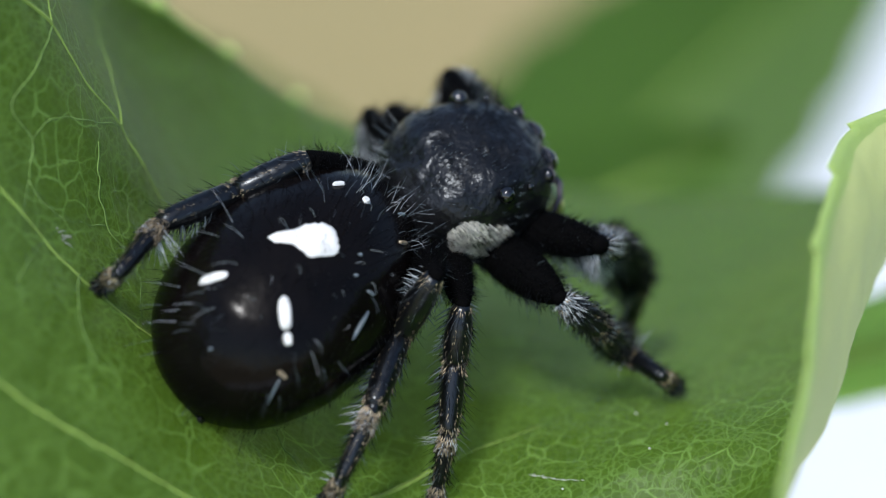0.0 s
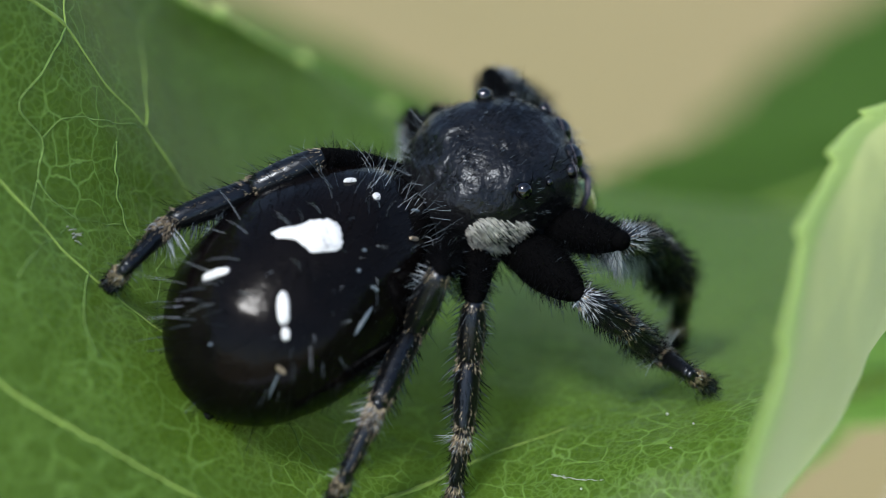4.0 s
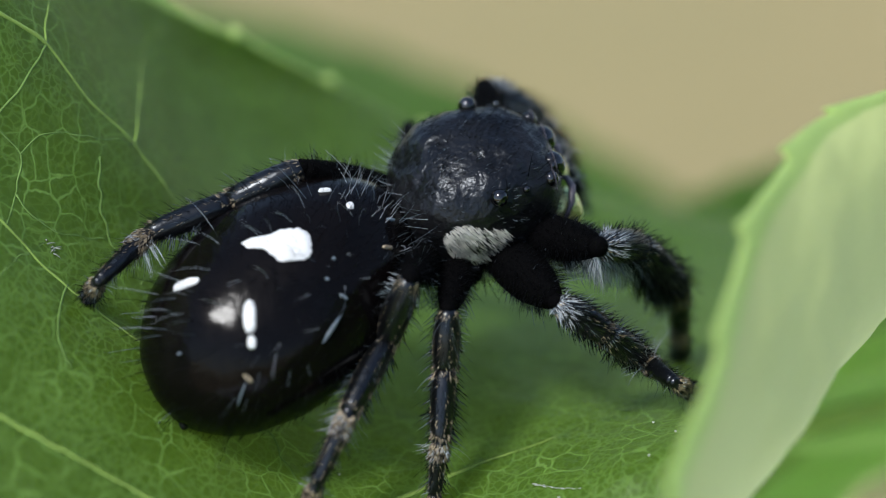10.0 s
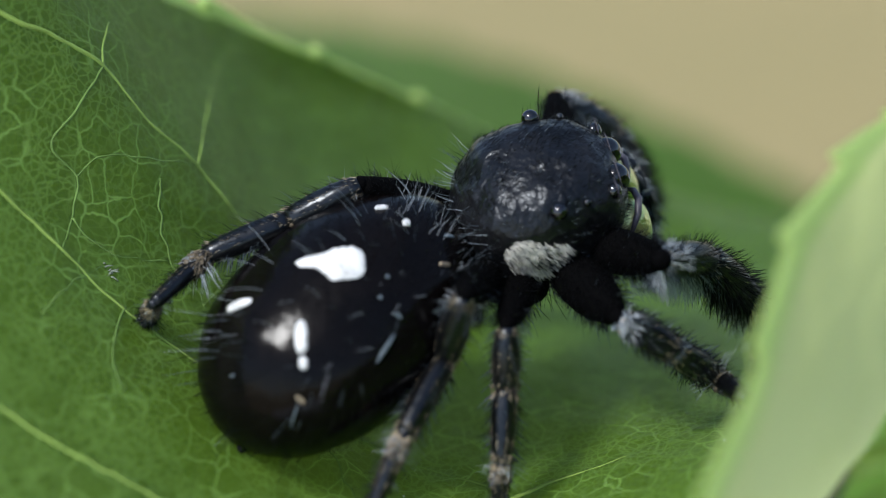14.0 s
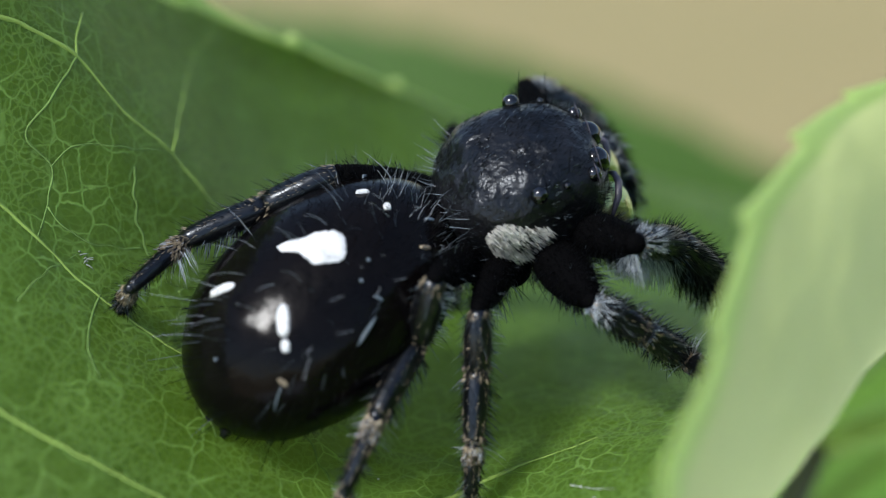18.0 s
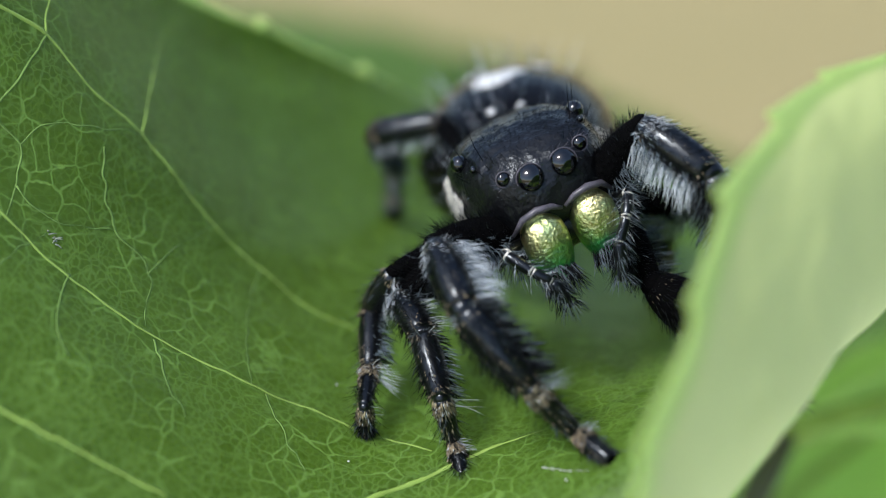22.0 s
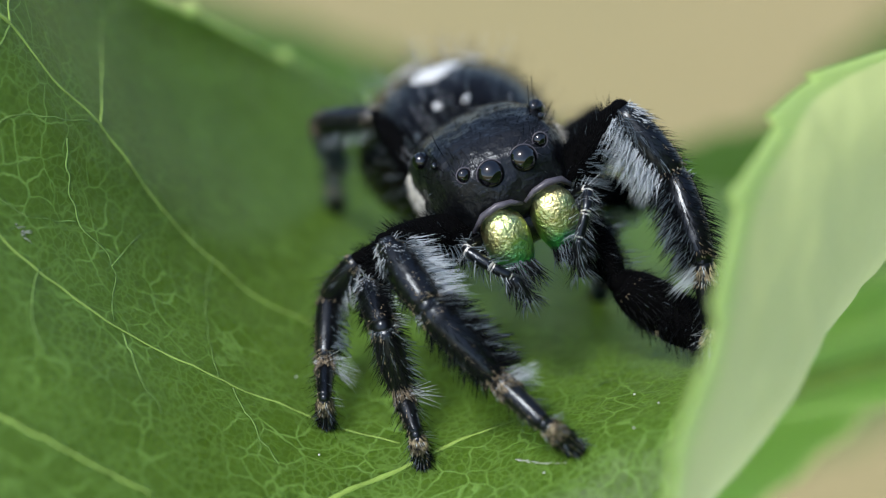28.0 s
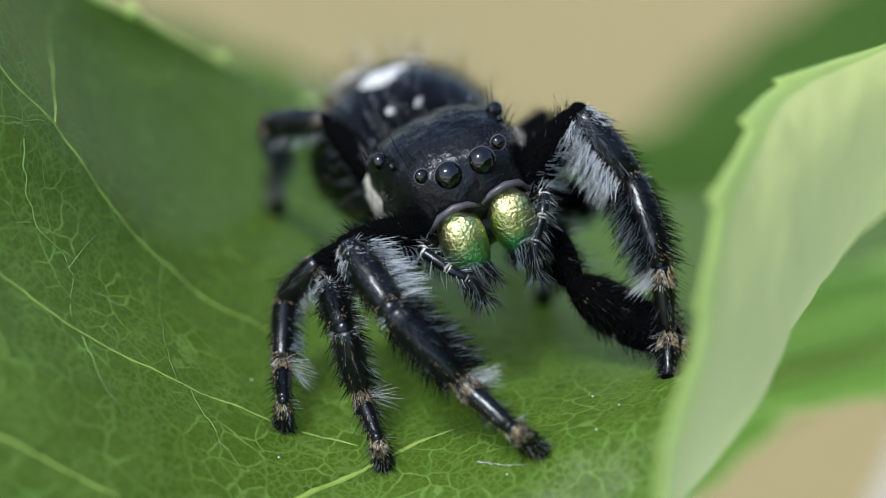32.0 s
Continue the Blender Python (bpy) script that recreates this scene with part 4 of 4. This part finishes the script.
# seconds, place of the waist, the abdomen's forward and up
BELLY_POSES = (
    (0.0, (-1.26, 1.31, 0.38), (0.648, 0.601, -0.468), (-0.000, 0.614, 0.789)),
    (17.6, (-1.26, 1.31, 0.38), (0.648, 0.601, -0.468), (-0.000, 0.614, 0.789)),
    (18.0, (-0.99, 1.34, 0.38), (0.648, 0.601, -0.468), (-0.000, 0.614, 0.789)),
    (18.5, (-0.86, 1.56, 0.38), (0.648, 0.601, -0.468), (-0.000, 0.614, 0.789)),
    (18.7, (-0.16, 1.55, 0.93), (0.656, 0.521, -0.547), (0.059, 0.687, 0.725)),
    (18.8, (-0.16, 1.55, 0.93), (0.656, 0.521, -0.547), (0.059, 0.687, 0.725)),
    (18.9, (1.18, 1.13, 0.05), (0.883, 0.148, -0.446), (0.102, 0.867, 0.489)),
    (19.0, (2.60, 0.55, -0.78), (0.983, -0.097, -0.154), (0.126, 0.974, 0.190)),
    (19.2, (2.54, 1.56, -2.57), (0.911, -0.084, 0.405), (-0.176, 0.807, 0.564)),
    (19.5, (3.16, 1.52, -3.15), (0.915, -0.092, 0.392), (-0.105, 0.885, 0.453)),
    (20.5, (3.16, 0.98, -3.31), (0.272, -0.237, 0.933), (0.032, 0.971, 0.237)),
    (21.5, (1.66, 1.09, -3.42), (0.100, -0.336, 0.937), (-0.089, 0.935, 0.345)),
    (25.0, (1.77, 1.32, -3.47), (0.096, -0.327, 0.940), (-0.154, 0.928, 0.339)),
    (28.0, (1.73, 1.09, -3.44), (0.109, -0.320, 0.941), (-0.151, 0.930, 0.334)),
    (30.0, (1.75, 1.16, -3.47), (0.113, -0.326, 0.939), (-0.175, 0.923, 0.342)),
    (32.0, (1.93, 1.06, -3.52), (0.113, -0.333, 0.936), (-0.200, 0.915, 0.350)),
)
# stances: knee and further joints of each leg, in local millimetres
STANCES = {
    "A": {
        "L1": ((1.56, 4.61, -3.20), (2.84, 3.76, -4.60), (3.48, 2.10, -6.00), (3.53, 0.57, -7.20), (3.50, -0.48, -8.20)),
        "L2": ((0.22, 3.11, -3.00), (0.62, 2.08, -4.60), (0.88, 0.92, -6.00), (0.81, 0.06, -7.00), (0.75, -0.64, -8.00)),
        "L3": ((-0.84, 3.07, -3.50), (-1.03, 2.14, -4.80), (-1.45, 0.74, -6.00), (-1.72, -0.50, -6.50), (-1.82, -1.40, -7.00)),
        "R4": ((-0.39, -0.64, 4.44), (-1.16, -2.33, 3.26), (-2.02, -4.17, 4.63), (-2.90, -6.10, 4.80), (-3.29, -7.05, 4.00)),
        "R3": ((0.52, -1.62, 3.88), (0.42, -3.09, 3.03), (0.28, -5.07, 3.11), (0.09, -6.51, 2.73), (0.00, -7.60, 2.36)),
        "L4": ((-3.27, 2.33, 1.73), (-5.29, 1.57, 2.16), (-7.45, 0.68, 2.91), (-8.68, -0.56, 4.08), (-9.34, -1.20, 3.16)),
        "R2": ((3.78, -1.64, 3.32), (4.88, -2.28, 2.12), (5.88, -3.04, 0.63), (6.59, -3.54, 1.85), (7.32, -3.97, 1.00)),
        "R1": ((4.42, 0.19, 2.29), (5.67, 0.20, 0.30), (6.83, -1.01, -1.76), (6.92, -2.19, -3.24), (6.89, -3.14, -4.20)),
    },
    "S": {
        "R4": ((0.25, -0.70, 4.19), (-0.96, -2.25, 3.21), (-2.84, -3.67, 2.54), (-4.38, -5.15, 2.90), (-5.26, -5.91, 2.31)),
        "R3": ((1.09, -1.95, 2.50), (0.92, -3.28, 3.54), (0.38, -5.10, 3.09), (0.16, -6.55, 2.80), (-0.14, -7.51, 2.24)),
        "L4": ((-5.29, 1.07, 1.15), (-7.31, 0.93, 0.29), (-7.59, 0.43, 2.67), (-8.64, -0.67, 4.12), (-9.63, -1.01, 3.35)),
        "R2": ((3.85, -1.90, 1.74), (4.81, -2.28, 3.16), (5.40, -2.72, 1.35), (5.91, -3.00, -0.03), (6.51, -3.15, 1.00)),
        "R1": ((4.48, -0.11, 4.45), (5.33, -0.19, 2.26), (6.21, -0.75, -0.18), (6.56, -1.39, -1.93), (6.63, -2.22, -3.00)),
    },
    "T": {
        "R4": ((-0.18, -0.14, 3.45), (-1.82, -1.51, 3.95), (-3.43, -3.15, 3.11), (-4.55, -4.84, 2.56), (-5.16, -5.96, 2.29)),
        "R3": ((1.03, -1.97, 4.25), (0.45, -3.18, 3.21), (0.24, -5.14, 3.30), (0.17, -6.60, 2.97), (0.00, -7.50, 2.28)),
        "R2": ((1.96, -1.20, 2.60), (2.59, -2.40, 3.70), (3.20, -4.29, 3.66), (3.66, -5.60, 4.22), (3.77, -6.51, 3.45)),
        "R1": ((5.16, -2.72, 3.24), (4.07, -0.89, 2.24), (5.63, -0.20, 4.28), (6.54, -0.82, 2.73), (6.91, -1.89, 2.00)),
        "L4": ((0.95, 3.23, -2.50), (-0.43, 4.16, -2.00), (-1.89, 4.81, -1.00), (-3.32, 5.04, 0.00), (-4.18, 4.99, 0.60)),
    },
    "C": {
        "R4": ((-1.19, -0.38, 3.33), (-2.70, -1.49, 2.16), (-3.69, -3.11, 3.71), (-4.65, -4.73, 2.80), (-5.28, -5.72, 2.24)),
        "R3": ((0.14, -0.73, 3.11), (-0.79, -1.93, 2.35), (-1.44, -3.34, 1.17), (-2.02, -4.73, 1.32), (-2.54, -5.32, 0.49)),
        "R2": ((1.76, -1.24, 3.27), (2.29, -2.58, 4.26), (2.89, -4.27, 3.49), (3.51, -5.52, 4.05), (3.68, -6.52, 3.39)),
        "R1": ((2.76, -0.06, 2.40), (4.13, -0.86, 4.13), (5.83, -2.14, 5.71), (6.65, -3.29, 4.44), (6.34, -4.21, 3.50)),
    },
    "U": {
        "R4": ((-1.11, 2.17, -1.81), (-2.85, 2.59, -0.52), (-4.40, 2.33, -2.40), (-5.84, 2.31, -3.92), (-6.93, 2.14, -4.61)),
        "R3": ((-0.44, -0.79, -1.09), (-1.76, -2.04, -0.89), (-2.00, -3.10, 0.72), (-2.27, -4.49, 1.23), (-2.70, -5.31, 0.54)),
        "R2": ((0.79, -1.86, 0.37), (1.31, -3.02, 1.58), (2.31, -4.64, 1.96), (3.09, -5.86, 2.38), (3.69, -6.41, 3.26)),
        "R1": ((1.61, 0.55, 0.55), (2.25, -0.88, 2.30), (3.32, -2.93, 3.59), (4.02, -4.56, 2.90), (4.35, -5.39, 1.88)),
    },
    "D": {
        "R3": ((-0.65, -1.00, -1.09), (-1.82, -2.23, -1.12), (-1.96, -3.47, 0.38), (-2.15, -4.62, 1.32), (-2.48, -5.39, 0.53)),
        "R2": ((0.93, -2.27, 0.47), (1.50, -3.36, 1.72), (2.46, -5.00, 2.17), (3.37, -5.97, 2.85), (3.92, -6.64, 3.69)),
        "R1": ((1.63, 0.45, 0.87), (1.90, -0.98, 2.71), (3.27, -3.34, 2.52), (3.87, -4.87, 3.49), (4.27, -5.68, 2.49)),
        "R4": ((-0.41, 1.88, -2.28), (-2.35, 2.65, -2.99), (-3.91, 2.46, -4.87), (-5.06, 2.19, -6.61), (-6.01, 2.03, -7.49)),
        "L1": ((7.20, 1.98, 2.73), (8.30, 1.26, 0.79), (9.32, -0.79, 2.12), (9.24, -2.46, 1.22), (9.04, -3.83, 1.25)),
    },
    "E": {
        "R3": ((-0.74, -0.94, -0.84), (-1.92, -2.13, -1.13), (-2.03, -3.52, 0.23), (-2.17, -4.58, 1.29), (-2.43, -5.39, 0.51)),
        "R2": ((0.65, -2.21, 2.21), (0.87, -3.38, 0.92), (1.72, -5.05, 1.45), (2.56, -5.91, 2.35), (3.04, -6.67, 3.14)),
        "R1": ((1.23, 0.12, 1.65), (1.72, -1.38, 3.39), (3.17, -3.73, 3.20), (3.89, -5.29, 2.39), (4.60, -5.98, 3.31)),
        "R4": ((-0.55, 2.53, -3.02), (-2.38, 3.24, -4.01), (-3.87, 3.15, -5.96), (-4.78, 2.66, -7.79), (-5.35, 2.01, -8.75)),
    },
    "F": {
        "R3": ((-0.83, -0.87, -0.51), (-2.00, -2.01, -0.97), (-2.07, -3.53, 0.24), (-2.18, -4.59, 1.30), (-2.38, -5.44, 0.54)),
        "R2": ((-0.10, -1.98, 0.56), (0.49, -3.14, 1.73), (1.02, -4.88, 1.03), (1.74, -5.89, 1.88), (2.16, -6.73, 2.62)),
        "R1": ((1.12, 0.15, 1.87), (1.70, -1.40, 3.55), (3.11, -3.76, 3.36), (3.90, -5.31, 2.60), (4.72, -6.00, 3.43)),
    },
    "G": {
        "R3": ((-1.05, -0.81, -0.15), (-2.21, -1.89, -0.76), (-2.23, -3.56, 0.26), (-2.22, -4.61, 1.32), (-2.36, -5.49, 0.59)),
        "R2": ((-1.20, -1.47, -0.05), (-0.59, -2.69, 1.05), (0.02, -4.40, 1.77), (0.19, -5.69, 1.03), (0.55, -6.63, 1.68)),
        "R1": ((0.39, -0.10, 2.38), (1.23, -1.73, 3.84), (2.84, -3.96, 3.62), (3.82, -5.37, 2.81), (4.74, -6.06, 3.52)),
        "L1": ((5.82, 2.80, 0.63), (7.13, 1.24, 1.79), (8.05, -0.74, 0.29), (8.20, -2.45, -0.53), (8.07, -3.84, -0.51)),
    },
    "H": {
        "R3": ((-1.06, -0.75, -0.06), (-2.21, -1.82, -0.72), (-2.23, -3.55, 0.19), (-2.21, -4.58, 1.28), (-2.32, -5.47, 0.56)),
        "R2": ((-1.18, -1.43, -0.00), (-0.57, -2.66, 1.09), (-0.01, -4.38, 1.82), (0.20, -5.65, 1.05), (0.52, -6.63, 1.66)),
        "R1": ((-0.01, -0.17, 2.52), (0.87, -1.89, 3.85), (2.57, -4.07, 3.61), (3.73, -5.37, 2.84), (4.69, -6.06, 3.49)),
        "R4": ((-0.26, 2.81, -3.97), (-2.17, 3.31, -4.92), (-2.65, 2.47, -7.18), (-2.97, 1.69, -9.10), (-3.14, 0.92, -10.13)),
        "L1": ((5.99, 3.57, 2.09), (7.38, 1.41, 1.83), (8.28, -0.87, 0.82), (8.35, -2.56, -0.04), (8.22, -3.80, -0.54)),
    },
    "B": {
        "L3": ((5.08, 1.17, -1.74), (5.54, 0.81, -3.50), (5.75, -0.12, -5.43), (5.65, -1.26, -6.72), (5.46, -2.26, -7.43)),
        "L4": ((4.49, 2.85, -3.37), (4.81, 2.35, -5.93), (4.98, 1.02, -8.43), (5.01, -0.04, -10.58), (4.98, -0.95, -11.90)),
        "R3": ((-1.31, -0.71, 0.02), (-2.36, -1.80, -0.75), (-2.49, -3.51, 0.19), (-2.46, -4.53, 1.29), (-2.48, -5.43, 0.58)),
        "R2": ((-1.24, -1.42, 0.76), (-0.77, -2.61, 1.96), (-0.35, -4.38, 1.27), (0.06, -5.56, 2.10), (0.28, -6.63, 1.59)),
        "R1": ((-0.52, -0.15, 1.67), (0.33, -1.87, 3.02), (2.27, -4.05, 3.04), (3.52, -5.24, 3.84), (4.45, -6.03, 3.27)),
        "R4": ((-0.70, 2.79, -3.71), (-2.37, 3.21, -5.08), (-2.62, 2.30, -7.35), (-2.74, 1.57, -9.31), (-2.75, 0.74, -10.31)),
        "L1": ((5.66, 3.68, 0.50), (7.32, 1.31, 0.47), (8.01, -1.12, 1.27), (8.20, -2.99, 1.03), (8.10, -4.20, 1.62)),
        "L2": ((6.31, -2.37, 0.57), (7.57, -2.87, -0.53), (8.49, -3.28, 1.13), (9.20, -4.13, 0.12), (9.55, -4.87, 1.00)),
    },
}
# when each leg takes which stance
ORDER = ((0.0, "A"), (18.5, "A"), (18.7, "S"), (18.8, "S"), (18.9, "T"), (19.0, "C"), (19.2, "U"), (19.5, "D"), (20.0, "E"), (20.5, "F"), (21.0, "G"), (21.5, "H"), (22.5, "H"), (28.0, "B"), (32.0, "B"))


def steps_of(leg):
    """The leg's own rows of seconds and stance; the far legs step across in one go during the turn."""
    rows = [(t, STANCES[name][leg]) for t, name in ORDER if leg in STANCES[name]]
    if leg in ("L2", "L3", "L4"):
        early = [r for r in rows if r[0] < 18.95]
        if early[-1][0] < 18.8:
            early.append((18.8, early[-1][1]))
        rows = early + [(19.2, STANCES["B"][leg]), (32.0, STANCES["B"][leg])]
    return rows


STEPS = {side + str(pair): steps_of(side + str(pair)) for side in "RL" for pair in (1, 2, 3, 4)}
TIMES = (0.0, 17.6, 18.0, 18.3, 18.5, 18.6, 18.7, 18.8, 18.9, 18.95, 19.0, 19.1, 19.2, 19.3, 19.5, 19.8, 20.0, 20.25,
         20.5, 20.75, 21.0, 21.25, 21.5, 22.0, 22.5, 23.0, 25.0, 26.5, 28.0, 30.0, 32.0)


def between(rows, t):
    """The rows on both sides of t and the share of the later one."""
    for a, b in zip(rows, rows[1:]):
        if t <= b[0]:
            return a, b, (t - a[0]) / (b[0] - a[0])
    return rows[-1], rows[-1], 0.0


def pose_at(rows, t):
    """A pose in local millimetres from rows of seconds, place, forward and up."""
    a, b, x = between(rows, t)
    qa, qb = (frame_of((0, 0, 0), r[2], r[3]).to_quaternion() for r in (a, b))
    m = qa.slerp(qb, x).to_matrix().to_4x4()
    m.translation = Vector(a[1]).lerp(Vector(b[1]), x)
    return m


def reach(hip, joints, lengths):
    """Bends a chain of fixed lengths from the hip to the last joint, near the joints given."""
    pts = [hip.copy()] + [Vector(j) for j in joints]
    foot = pts[-1].copy()
    for _ in range(25):
        pts[-1] = foot.copy()
        for i in range(len(lengths) - 1, -1, -1):
            pts[i] = pts[i + 1] + (pts[i] - pts[i + 1]).normalized() * lengths[i]
        pts[0] = hip.copy()
        for i, length in enumerate(lengths):
            pts[i + 1] = pts[i] + (pts[i + 1] - pts[i]).normalized() * length
    return pts


def leg_frames(pts):
    """A pose for each segment: y along it, z to the outer side of the bend."""
    flat = (pts[0] + pts[-1]) / 2
    out = []
    for a, b in zip(pts, pts[1:]):
        z = (a + b) / 2 - flat
        out.append(frame_of(a, b - a, z if z.length > 0.05 else (0, 0, 1)))
    return out


def in_metres(m):
    m = m.copy()
    m.translation = m.translation * MM
    return m


def motions():
    body_rows, belly_rows = [], []
    leg_rows = {key: [[] for _ in SEGMENTS] for key in legs}
    for t in TIMES:
        body, belly = pose_at(BODY, t), pose_at(BELLY_POSES, t)
        body_rows.append((t, TIP @ in_metres(body)))
        belly_rows.append((t, in_metres(body.inverted() @ belly)))
        for side, pair in legs:
            x, y, z = HIPS[pair]
            hip = body @ Vector((x if side == "R" else -x, y, z))
            a, b, share = between(STEPS[f"{side}{pair}"], t)
            joints = [Vector(p).lerp(Vector(q), share) for p, q in zip(a[1], b[1])]
            frames = leg_frames(reach(hip, joints, LENGTHS[pair]))
            leg_rows[side, pair][0].append((t, in_metres(body.inverted() @ frames[0])))
            for n in range(1, 5):
                leg_rows[side, pair][n].append((t, in_metres(frames[0].inverted() @ frames[n])))
    walk(spider, body_rows)
    walk(abdomen, belly_rows)
    for key, (pieces, coats) in legs.items():
        for n, rows in enumerate(leg_rows[key]):
            walk(pieces[n], rows)
            if n:
                walk(coats[n], rows)


motions()
